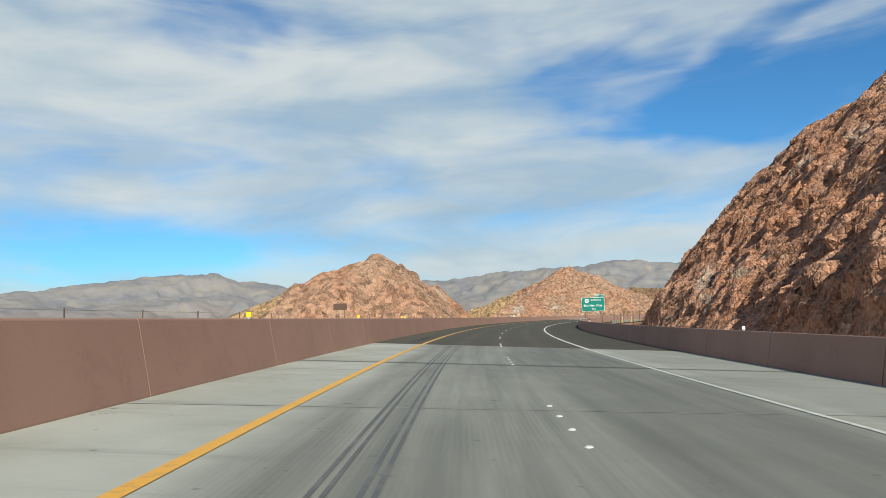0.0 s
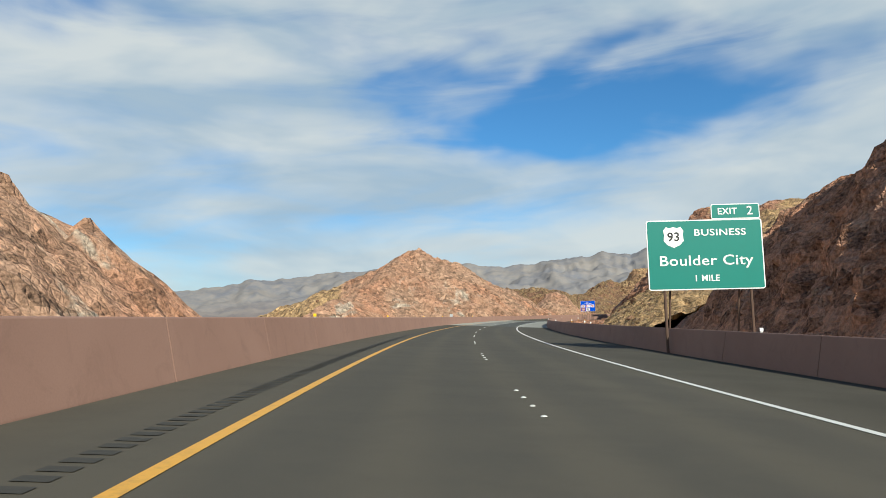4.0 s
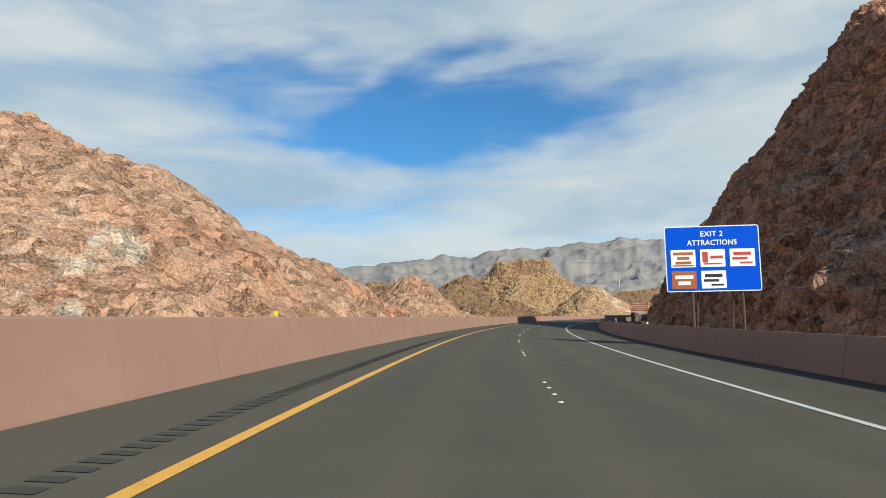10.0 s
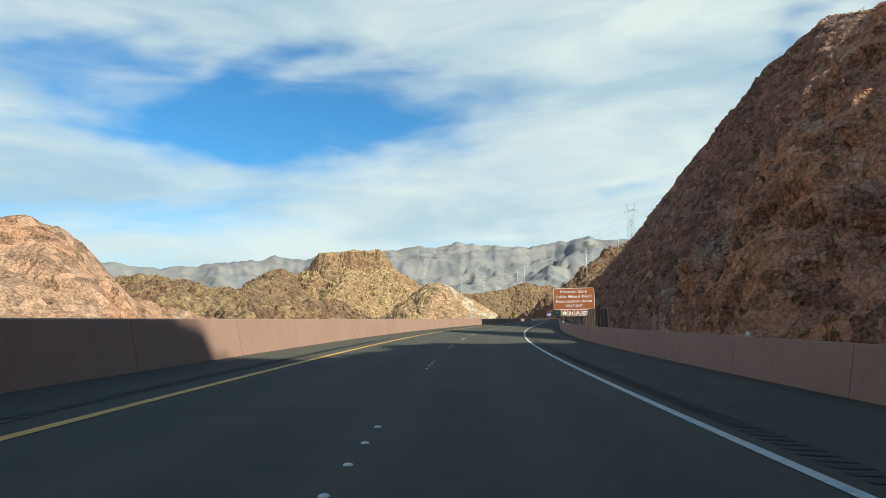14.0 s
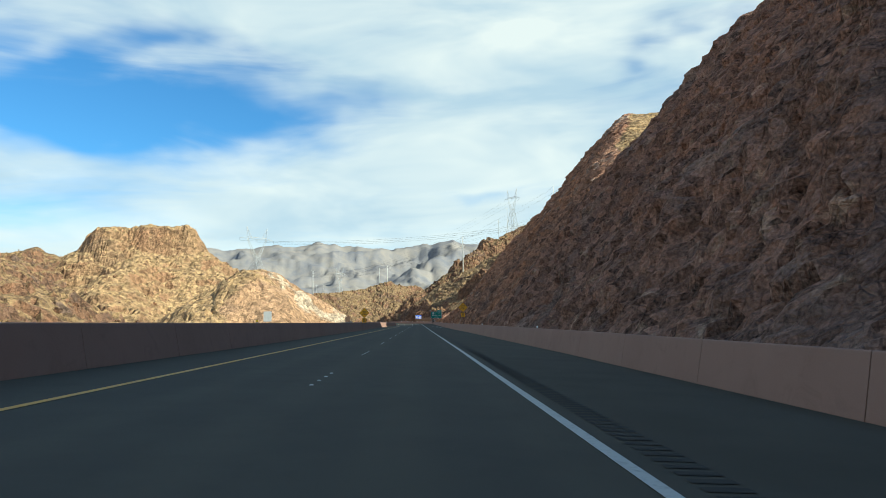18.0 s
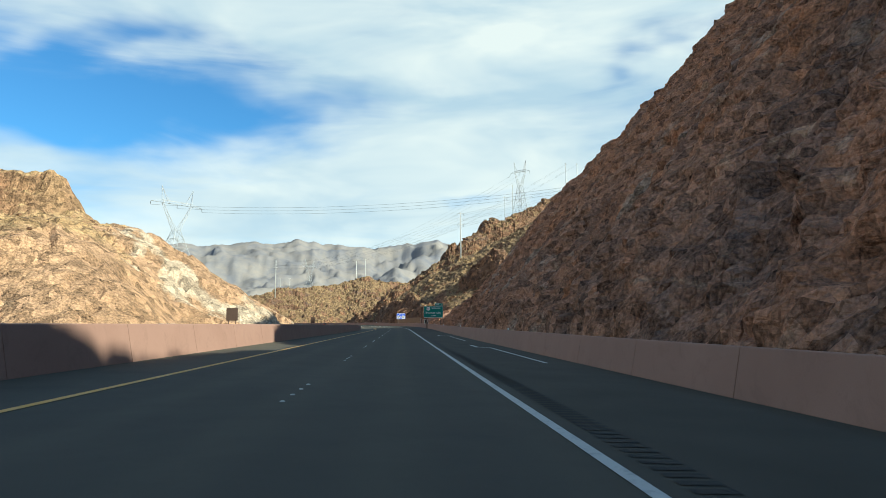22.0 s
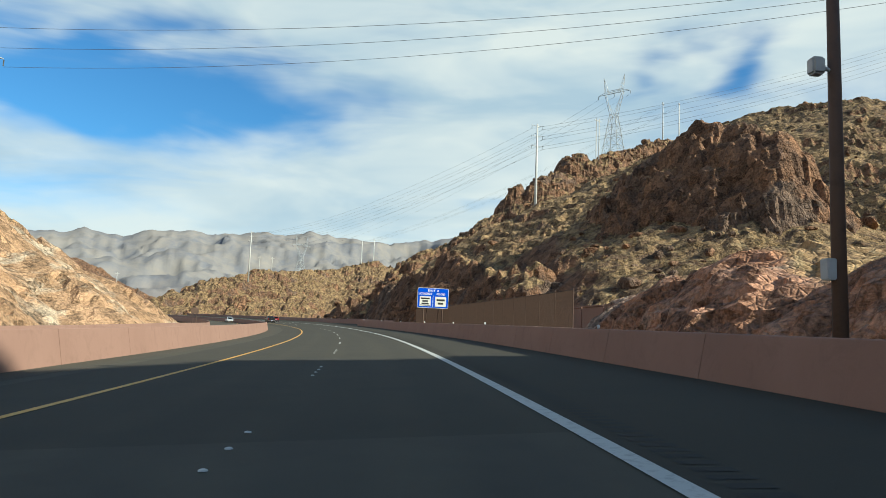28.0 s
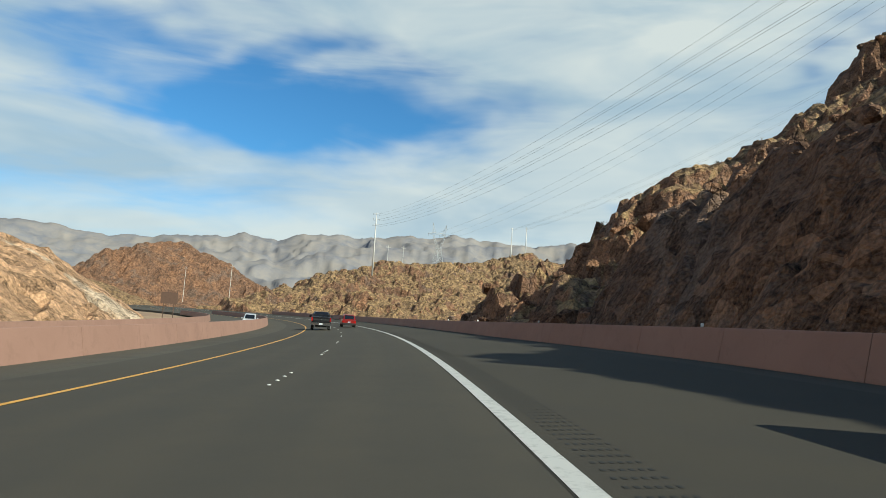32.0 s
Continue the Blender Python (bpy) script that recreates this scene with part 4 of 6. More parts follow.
hill("crag_south", "jagged crest of dark brown crags above the grass", ROCK_WILD,
     [[(350, 897, 16), (341, 882, 24.5), (332, 868, 33.5), (325, 857, 33), (319, 847, 27)]],
     1.5, 300, 365, 830, 912, 0.6, big=1.0, mid=2.4, small=1.8, wildness=0.5, ledge=3.0)
hill("hill_scrub_south", "sunlit hillside of dry yellow grass and scattered dark rocks", ROCK_WILD,
     [[(445, 965, 74), (452, 940, 76), (452, 913, 77), (448, 895, 74), (453, 880, 69), (470, 850, 60), (500, 820, 55)]],
     0.5, 270, 640, 790, 1090, 1.1, cut=(15, 1.4, 1), big=1.3, mid=1.0, small=0.9, wildness=1.0, ledge=1.8, limit=(0.5, 346, 0.8, 974))
hill("hill_ahead", "low brown hill of broken rock and dry scrub", ROCK_WILD, [[(316, 1247, -2), (337, 1275, 12), (368, 1295, 22), (399, 1313, 34), (433, 1324, 39), (483, 1336, 43), (533, 1344, 56), (569, 1346, 50), (640, 1330, 45), (700, 1300, 55)]], 0.42, 250, 760, 1130, 1480, 1.8, big=2.2, mid=2.6, small=1.5, wildness=1.0, ledge=5.0)
hill("knoll_distant", "dark brown craggy knoll beyond the road", ROCK_WILD, [[(150, 1580, 12), (203, 1606, 30), (231, 1628, 51), (260, 1650, 63), (297, 1660, 68), (338, 1648, 50), (366, 1625, 34), (420, 1600, 10)]], 0.75, 60, 480, 1490, 1780, 3.0, big=2, mid=2.6, wildness=0.3, ledge=9.0)
hill("hill_lakeside", "scrubby brown ridge above the lake", ROCK_WILD, [[(90, 1180, 6), (140, 1240, 16), (200, 1290, 20), (260, 1320, 10)], [(-140, 700, 2), (-60, 760, 10), (20, 800, 12)]], 0.5, -240, 330, 640, 1420, 2.5)


# ---------------------------------------------------------------- pavement
DECKS = ((-70.0, 30.0), (219.0, 299.0))
roadway = thing("road", "two-lane dark asphalt highway with concrete bridge decks", "road", kind="structure")
spans = [(30.0, 219.0), (299.0, 880.0), (880.0, 1420.0)]
# the stretch past 880 gets the dimmed copy of the asphalt
for s0, s1 in spans:
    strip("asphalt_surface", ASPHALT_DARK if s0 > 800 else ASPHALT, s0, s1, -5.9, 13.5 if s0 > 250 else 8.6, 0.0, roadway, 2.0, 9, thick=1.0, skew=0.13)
for s0, s1 in DECKS:
    strip("deck", DECK, s0, s1, -5.9, 8.6, 0.0, roadway, 2.0, 9, "pale grooved concrete bridge deck", thick=1.0, skew=0.13)
opposite = thing("opposite_road", "asphalt carriageway for oncoming traffic beyond the median barrier", "road", kind="structure")
strip("asphalt_surface", ASPHALT, -70, 1420, -18.4, -6.5, 0.0, opposite, 3.0, 4, thick=1.0)
strip("edge_line", WHITE, -70, 1420, -17.0, -16.85, 0.005, opposite, 3.0)
strip("edge_line", YELLOW, -70, 870, -8.0, -7.85, 0.005, opposite, 3.0)
strip("edge_line", YELLOW, 870, 1420, -10.6, -10.45, 0.005, opposite, 3.0)
strip("asphalt_surface", ASPHALT, 780, 1420, -6.6, -5.8, -0.004, opposite, 3.0)

strip("shoulder_surface", ASPHALT_SHOULDER, 800, 1300, 3.8, 11.0, 0.004, roadway, 2.0, 9, "darker brown asphalt shoulder", skew=0.13)

# tyre marks and joints on the decks
for a, b, c in ((-40, 29.5, -2.24), (-40, 29.8, -1.9)):
    for k in range(2):
        strip("tyre_mark", SKID, a, b, c + k * 0.10 - 0.022, c + k * 0.10 + 0.022, 0.006, roadway, 2.0, 2, "dark rubber skid mark")
for sj in (18.0, 228.0, 288.45):
    for k in (-0.14, 0.07):
        strip("expansion_joint", TAR, sj + k, sj + k + 0.06, -5.8, 8.4, 0.007, roadway, 0.05, 9, "dark steel and rubber expansion joint", skew=0.13)
for s0, s1 in DECKS:
    q = s0 + 6
    while q < s1 - 3:
        strip("deck_joint", DECK_WORN, q, q + 0.035, -5.8, 8.4, 0.0045, roadway, 0.05, 9, skew=0.13)
        q += 6.1

# painted lines
lines = thing("lane_markings", "worn yellow and white painted edge lines", "road markings", kind="structure")


def yellow_at(q):
    return np.interp(q, [-400, 173, 409, 504, 800, 872], [-3.46, -3.45, -3.42, -3.35, -3.3, -3.47])


def white_at(q):
    return np.interp(q, [0, 63, 173, 252, 315, 362, 409, 504, 551, 600, 660, 872], [3.76, 3.83, 3.9, 3.75, 3.78, 4.0, 4.03, 4.2, 4.12, 4.08, 3.97, 3.94])


strip("yellow_edge_line", YELLOW, -70, 1420, -0.075, 0.075, 0.009, lines, 2.0, off=yellow_at)
for s0, s1 in DECKS:
    strip("white_edge_line", WHITE_WORN, s0, s1, -0.06, 0.06, 0.009, lines, 2.0, 2, "worn white edge line on the bridge deck", off=white_at)
for s0, s1 in ((30, 219), (299, 760)):
    strip("white_edge_line", WHITE if s0 < 200 else WHITE_AGED, s0, s1, -0.08, 0.08, 0.009, lines, 2.0, off=white_at)
strip("white_edge_line", WHITE_AGED, 760, 1420, -0.12, 0.12, 0.009, lines, 2.0, off=white_at)
for s0, d0, d1 in ((732.0, 6.5, 7.3), (767.5, 6.3, 8.0)):
    strip("shoulder_mark", WHITE_AGED, s0, s0 + 0.5, d0, d1, 0.009, lines, 0.3, 2, "white shoulder marking")
    strip("shoulder_mark", WHITE_AGED, s0, s0 + 4.0, d0, d0 + 0.25, 0.0095, lines, 0.5, 2, "white shoulder marking")
strip("shoulder_mark", WHITE_WORN, 523.6, 523.85, 4.8, 6.5, 0.009, lines, 0.3, 2, "white shoulder marking")
strip("shoulder_mark", WHITE_WORN, 523.85, 525.2, 4.8, 4.95, 0.009, lines, 0.3, 2, "white shoulder marking")
strip("shoulder_line", WHITE_AGED, 748, 766, 7.35, 7.5, 0.009, lines, 2.0, 2, "white shoulder marking")
strip("shoulder_line", WHITE_AGED, 716, 732, 7.3, 7.45, 0.009, lines, 2.0, 2, "white shoulder marking")

# raised markers between the lanes: four, then a gap
dome = bmesh.new()
bmesh.ops.create_uvsphere(dome, u_segments=10, v_segments=6, radius=0.046)
bmesh.ops.delete(dome, geom=[v for v in dome.verts if v.co.z < -0.001], context="VERTS")
for v in dome.verts:
    v.co.z *= 0.42
dome_me = bpy.data.meshes.new("lane_dot")
dome.to_mesh(dome_me)
dome.free()
dome_me.materials.append(CERAMIC)
dots = thing("lane_dots", "white ceramic raised pavement markers in groups of four", "road markings", kind="structure")
far_dots = thing("lane_dots", "white ceramic raised pavement markers in groups of four", "road markings", kind="structure")
GROUPS = np.interp(np.arange(-5, 96), [-6, 0, 6, 15, 22, 27, 31, 35, 43, 50, 55, 59, 63, 67, 73, 77, 81, 84, 97],
                   [-63, 6.6, 76.3, 181.2, 264.9, 325.1, 373.3, 421.4, 519.1, 604.3, 665.6, 714.3, 761.8, 808.3, 877.6, 923.35, 969.05, 1004.1, 1153])
for base in GROUPS:
    for k in range(4):
        q = base + k * 1.016
        ob = new("lane_dot", dome_me)
        ob.parent, ob.matrix_world = dots if base < 560 else far_dots, road_pose(q, 0.0, 0.004)

# rumble strips on the shoulders: flat dashes, the shade of pressed grooves put into their colour
def rumble(d0, d1, s0, s1, pitch=0.3, cols=4):
    bm = bmesh.new()
    q = s0
    while q < s1:
        for k in range(cols):
            a = float(white_at(q) if d1 > 0 else yellow_at(q)) + d0 + (d1 - d0) * (k + 0.08) / cols
            b = a + (d1 - d0) * (0.8 if cols == 1 else 0.5) / cols
            e = q + (0.17 if cols == 1 else 0.09)
            x, y, z = road([q, e, e, q], [a, a, b, b], 0.008)
            bm.faces.new([bm.verts.new(p) for p in zip(x, y, z)])
        q += pitch
    return bm


for s0, s1, cols in ((440, 890, 1), (890.1, 1120, 6)):
    ob = part("rumble_strip", rumble(0.30, 0.82, s0, s1, 0.3, cols), RUMBLE, None)
    tagged(ob, "grooved rumble strip pressed into the asphalt shoulder", "rumble strip", kind="stuff")
for s0, s1 in ((32, 218), (300, 480)):
    ob = part("rumble_strip", rumble(-0.85, -0.5, s0, s1, 0.3, 1), RUMBLE_FAINT, None)
    tagged(ob, "grooved rumble strip beside the yellow line", "rumble strip", kind="stuff")


# ---------------------------------------------------------------- barriers
def barrier_run(name, label, s0, s1, d_of, side, length=6.1, height=1.07, joint=0.014):
    """A tinted concrete barrier poured in lengths, with one even slope and a chamfered top."""
    wall = thing(name, label, "barrier", kind="structure")
    prof = [(0.0, -0.35), (0.0, 0.02), (0.195, height - 0.02), (0.215, height), (0.395, height), (0.415, height - 0.02), (0.61, 0.02), (0.61, -0.35)]
    q = s0
    while q < s1:
        e = min(q + length, s1)
        ss = np.linspace(q + joint, e - joint, 4)
        V = []
        for t in ss:
            for p, z in prof:
                x, y, zz = road(t, d_of(t) + side * p, z)
                V.append((float(x), float(y), float(zz)))
        k = len(prof)
        F = []
        for i in range(3):
            for j in range(k):
                a, b = i * k + j, i * k + (j + 1) % k
                F.append((a, b, b + k, a + k) if side < 0 else (a, a + k, b + k, b))
        me = bpy.data.meshes.new("barrier_segment")
        caps = [tuple(range(k)), tuple(range(3 * k, 4 * k))]
        caps = [caps[0][::-1], caps[1]] if side < 0 else [caps[0], caps[1][::-1]]
        me.from_pydata(V, [], F + caps)
        me.materials.append(BARRIER)
        part("barrier_segment", me, None, wall)
        q = e
    return wall


def right_edge(s):
    return float(np.interp(s, [-100, 0, 63, 173, 252, 315, 362, 409, 504, 600, 660, 800, 888, 925, 970, 1002, 1003, 1016, 1040, 1420], [7.75, 7.75, 8.5, 8.28, 7.75, 7.65, 7.65, 8.25, 8.65, 8.85, 8.8, 8.65, 9.0, 8.55, 8.4, 8.15, 12.6, 12.4, 11.0, 11.0]))


def left_edge(s):
    return float(np.interp(s, [0, 63, 252, 409, 504, 790, 815, 885, 960, 1010, 1100], [-5.5, -5.7, -5.72, -5.65, -5.6, -5.72, -6.1, -7.7, -7.8, -8.4, -8.5]))


barrier_run("median_barrier", "pinkish-brown tinted concrete median barrier with joints", -64, 1230, left_edge, -1)
barrier_run("shoulder_barrier", "pinkish-brown tinted concrete shoulder barrier with joints", -64, 997.5, right_edge, 1)
barrier_run("shoulder_barrier", "pinkish-brown tinted concrete barrier set back behind a wider shoulder", 986, 1230, lambda s: right_edge(max(s, 1003.0)), 1)
barrier_run("outer_barrier", "brown concrete barrier along the far carriageway", -64, 1230, lambda s: -18.4, -1, 12.2)

# reflectors on top of the barriers
def reflector(material, label, name="barrier_reflector"):
    r = thing(name, label, "reflector", "reflectors on the barriers")
    part("bracket", boxed(-0.03, -0.02, 0, 0.03, 0.05, 0.03), STEEL, r)
    part("face", boxed(-0.055, -0.035, 0.03, 0.055, -0.01, 0.14, 0.008), material, r)
    return r


ry = reflector(REFLECT_Y, "yellow square reflector on top of the concrete barrier")
ry.matrix_world = road_pose(2.0, left_edge(2) - 0.22, 1.07)
for q in (14, 27, 40, 41.5, 62, 84, 106, 128, 150, 172, 196, 214, 250, 330, 370, 394, 420, 450, 500, 545, 600, 650):
    copy_thing(ry, road_pose(q, left_edge(q) - 0.22, 1.07))
rw = reflector(REFLECT_W, "white square reflector on top of the concrete barrier")
rw.matrix_world = road_pose(24.0, right_edge(24) + 0.3, 1.07)
for q in (75, 115, 147, 176, 205, 240, 300, 358, 386, 420, 460, 500, 536, 572, 606, 640, 700, 735, 770, 800, 830, 866, 895, 914, 925, 940, 957, 974, 992, 1012, 1030, 1046, 1060):
    copy_thing(rw, road_pose(q, right_edge(q) + 0.3, 1.07))


# ---------------------------------------------------------------- boulders and scrub
def joined_copies(name, label, category, tv, tf, places, scales, turns, material, squash=None, smooth=False):
    """Many small copies of one shape, joined as one object."""
    tv, tf = np.asarray(tv, float), np.asarray(tf)
    n = len(places)
    c, s = np.cos(turns)[:, None], np.sin(turns)[:, None]
    x = tv[None, :, 0] * c - tv[None, :, 1] * s
    y = tv[None, :, 0] * s + tv[None, :, 1] * c
    z = np.repeat(tv[None, :, 2], n, 0)
    sc = scales[:, None]
    sq = 1.0 if squash is None else squash[:, None]
    V = np.stack([x * sc + places[:, :1], y * sc + places[:, 1:2], z * sc * sq + places[:, 2:3]], 2).reshape(-1, 3)
    F = (tf[None] + (np.arange(n) * len(tv))[:, None, None]).reshape(-1, tf.shape[1])
    return tagged(part(name, mesh_from(name, V, F, material, smooth), None), label, category, kind="stuff")


def tuft_shape(blades, seed, wide=0.05):
    r = random.Random(seed)
    V, F = [], []
    for k in range(blades):
        a = k * 6.283 / blades + r.uniform(-0.5, 0.5)
        lean, h, w = r.uniform(0.3, 1.0), r.uniform(0.45, 1.0), wide * r.uniform(0.7, 1.4)
        dx, dy = math.cos(a), math.sin(a)
        ox, oy = r.uniform(-0.25, 0.25), r.uniform(-0.25, 0.25)
        i = len(V)
        V += [(ox - dy * w, oy + dx * w, -0.15), (ox + dy * w, oy - dx * w, -0.15), (ox + dx * lean * 0.5 + dy * w * 1.3, oy + dy * lean * 0.5 - dx * w * 1.3, h * 0.6), (ox + dx * lean, oy + dy * lean, h)]
        F += [(i, i + 1, i + 2), (i, i + 2, i + 3)]
    return V, F


def boulder_shape(seed, fine=2):
    """A block of broken rock: a ball trimmed by flat planes."""
    bm = bmesh.new()
    bmesh.ops.create_icosphere(bm, subdivisions=fine, radius=1.0)
    r = random.Random(seed)
    planes = []
    for k in range(11):
        n = Vector((r.gauss(0, 1), r.gauss(0, 1), r.gauss(0, 1))).normalized()
        planes.append((n, r.uniform(0.45, 0.85)))
    for v in bm.verts:
        for n, off in planes:
            e = v.co.dot(n) - off
            if e > 0:
                v.co -= n * e
        v.co = Vector((v.co.x * 1.35, v.co.y * 1.05, v.co.z * 0.95))
    V = [tuple(v.co) for v in bm.verts]
    F = [tuple(v.index for v in f.verts) for f in bm.faces]
    bm.free()
    return V, F


rs = np.random.RandomState(11)


def scatter(source, n, clump=18.0, thr=-0.1):
    P = SCATTER[source]
    if len(P) == 0:
        return np.zeros((0, 3))
    Q = P[rs.randint(0, len(P), n * 3)]
    k = fbm(Q[:, 0] / clump, Q[:, 1] / clump, Q[:, 0] * 0, 3) > thr
    Q = Q[k][:n].copy()
    Q[:, :2] += rs.uniform(-0.4, 0.4, (len(Q), 2))
    return Q


for src, n_tuft, n_bush, n_rock, big in (("rock_slope_second", 7000, 700, 700, 0.7), ("rock_slope_first", 500, 80, 120, 0.6), ("rock_slope_third", 1000, 150, 260, 0.7), ("hill_rocky_south", 6000, 700, 3800, 1.25), ("hill_grass_south", 6000, 500, 800, 0.9), ("hill_scrub_south", 11000, 1200, 1600, 0.9),
                                         ("hill_north_first", 1200, 300, 150, 0.5), ("hill_north_second", 1500, 400, 250, 0.6), ("ridge_rocky", 2000, 500, 1000, 1.2), ("mesa_hill", 2000, 500, 400, 0.9), ("hill_ochre", 1000, 300, 250, 0.6),
                                         ("hill_ahead", 2500, 800, 700, 1.5), ("knoll_red", 400, 80, 150, 0.7)):
    Q = scatter(src, int(n_tuft * 0.85))
    tv, tf = tuft_shape(11, 3, 0.024)
    joined_copies("dry_grass", "tufts of dry straw-coloured grass on the slope", "grass", tv, tf, Q, rs.uniform(0.2, 0.45, len(Q)), rs.uniform(0, 6.28, len(Q)), STRAW)
    Q = scatter(src, n_bush, 30.0)
    tv, tf = tuft_shape(18, 8, 0.06)
    joined_copies("desert_scrub", "low dull green desert shrubs on the slope", "shrubs", tv, tf, Q, rs.uniform(0.25, 0.6, len(Q)), rs.uniform(0, 6.28, len(Q)), SAGE)
    Q = scatter(src, n_rock, 14.0, 0.05)
    tv, tf = boulder_shape(len(src), 2 if 'south' in src else 1)
    joined_copies("boulders", "angular brown boulders lying on the slope", "boulders", tv, tf, Q, big * np.minimum(np.exp(rs.normal(-0.6, 0.5, len(Q))), 1.3), rs.uniform(0, 6.28, len(Q)), ROCK_WILD, rs.uniform(0.6, 1.2, len(Q)))

# scree at the foot of the cuttings
q = rs.uniform(60, 900, 1500)
toe = np.interp(q, [0, 200, 228, 455, 480, 545, 572, 600, 905], [17, 17, 14, 14, 30, 30, 16, 12, 12])
x, y, z = road(q, toe + rs.exponential(0.9, len(q)) - 0.6)
tv, tf = boulder_shape(5, 1)
joined_copies("scree", "fallen rock fragments along the foot of the cutting", "rocks", tv, tf, np.stack([x, y, np.full(len(q), -1.75)], 1), np.exp(rs.normal(-1.5, 0.5, len(q))), rs.uniform(0, 6.28, len(q)), ROCK_CUT, rs.uniform(0.6, 1.1, len(q)))


# ---------------------------------------------------------------- road signs
def text_mesh(body, size, weight=0.0, spacing=1.0):
    cu = bpy.data.curves.new("lettering", "FONT")
    cu.body, cu.size, cu.align_x, cu.align_y = body, size, "CENTER", "CENTER"
    cu.extrude, cu.offset, cu.resolution_u, cu.space_character = 0.002, weight, 3, spacing
    tmp = new("lettering", cu)
    me = bpy.data.meshes.new_from_object(tmp.evaluated_get(bpy.context.evaluated_depsgraph_get()))
    bpy.data.objects.remove(tmp)
    bpy.data.curves.remove(cu)
    return me


def glyphs(me):
    """Splits lettering into one mesh for each character."""
    bm = bmesh.new()
    bm.from_mesh(me)
    todo, islands = set(bm.verts), []
    while todo:
        stack, seen = [todo.pop()], []
        while stack:
            v = stack.pop()
            seen.append(v)
            for e in v.link_edges:
                w = e.other_vert(v)
                if w in todo:
                    todo.remove(w)
                    stack.append(w)
        islands.append((min(v.co.x for v in seen), max(v.co.x for v in seen), seen))
    islands.sort(key=lambda q: q[0])
    groups = []
    for lo, hi, vs in islands:
        if groups and lo < groups[-1][1] - 0.4 * (hi - lo):
            groups[-1][1] = max(groups[-1][1], hi)
            groups[-1][2].extend(vs)
        else:
            groups.append([lo, hi, list(vs)])
    out = []
    for lo, hi, vs in groups:
        k = {v: n for n, v in enumerate(vs)}
        g = bpy.data.meshes.new("letter")
        g.from_pydata([v.co[:] for v in vs], [], [[k[v] for v in f.verts] for f in bm.faces if f.verts[0] in k])
        out.append(g)
    bm.free()
    return out


def letters(parent, body, x, z, size, material, y=-0.035, width=None, spacing=1.05, weight=0.006):
    me = text_mesh(body, size, weight, spacing)
    if width:
        xs = [v.co.x for v in me.vertices]
        k = width / (max(xs) - min(xs))
        for v in me.vertices:
            v.co.x *= k
    for glyph in glyphs(me):
        ob = part("letter", glyph, material, parent)
        ob.matrix_local = pose(x, y, z, 90)


def rounded(w, h, r, y0, y1, n=5):
    """A plate with round corners, standing upright, its middle at the origin."""
    pts = []
    for cx, cz, a0 in ((w / 2 - r, h / 2 - r, 0), (-w / 2 + r, h / 2 - r, 90), (-w / 2 + r, -h / 2 + r, 180), (w / 2 - r, -h / 2 + r, 270)):
        for k in range(n + 1):
            a = radians(a0 + 90 * k / n)
            pts.append((cx + r * math.cos(a), cz + r * math.sin(a)))
    return prism(pts, y0, y1)


def panel(parent, name, x, z, w, h, material, border=SIGN_WHITE, edge=0.05, r=0.12, y=0.0, label=""):
    rim = part(name, rounded(w, h, r, y - 0.012, y + 0.02), border, parent, label)
    rim.matrix_local = pose(x, 0, z)
    face = part("face", rounded(w - 2 * edge, h - 2 * edge, max(r - edge, 0.02), y - 0.02, y - 0.013), material, rim)
    return rim


def posts(parent, xs, top, foot=-2.6, r=0.065, brace=True):
    for x in xs:
        part("post", tube(bmesh.new(), (x, 0.09, foot), (x, 0.09, top), r), RUSTY, parent, "weathered brown steel post")
    if brace:
        for x, k in ((xs[0], 1), (xs[-1], -1)):
            part("brace", tube(bmesh.new(), (x + 0.35 * k, 1.5, foot), (x + 0.35 * k, 0.12, top - 0.9), 0.045), RUSTY, parent, "slanting brace")


def sign_at(label, s, d, category="road sign", turn=0.0):
    return thing("road_sign", label, category, m=road_pose(s, d, 0, turn))


def shield(parent, x, z, k, number):
    pts = [(-0.5, 0.32), (-0.36, 0.5), (-0.18, 0.44), (0, 0.5), (0.18, 0.44), (0.36, 0.5), (0.5, 0.32), (0.47, 0.1), (0.5, -0.2), (0.3, -0.42), (0, -0.55), (-0.3, -0.42), (-0.5, -0.2), (-0.47, 0.1)]
    ob = part("route_shield", prism([(a * k, b * k) for a, b in pts], -0.032, -0.022), SIGN_WHITE, parent, "white route shield")
    ob.matrix_local = pose(x, 0, z)
    letters(ob, number, 0, -0.02 * k, 0.62 * k, SIGN_BLACK, -0.04, weight=0.008)


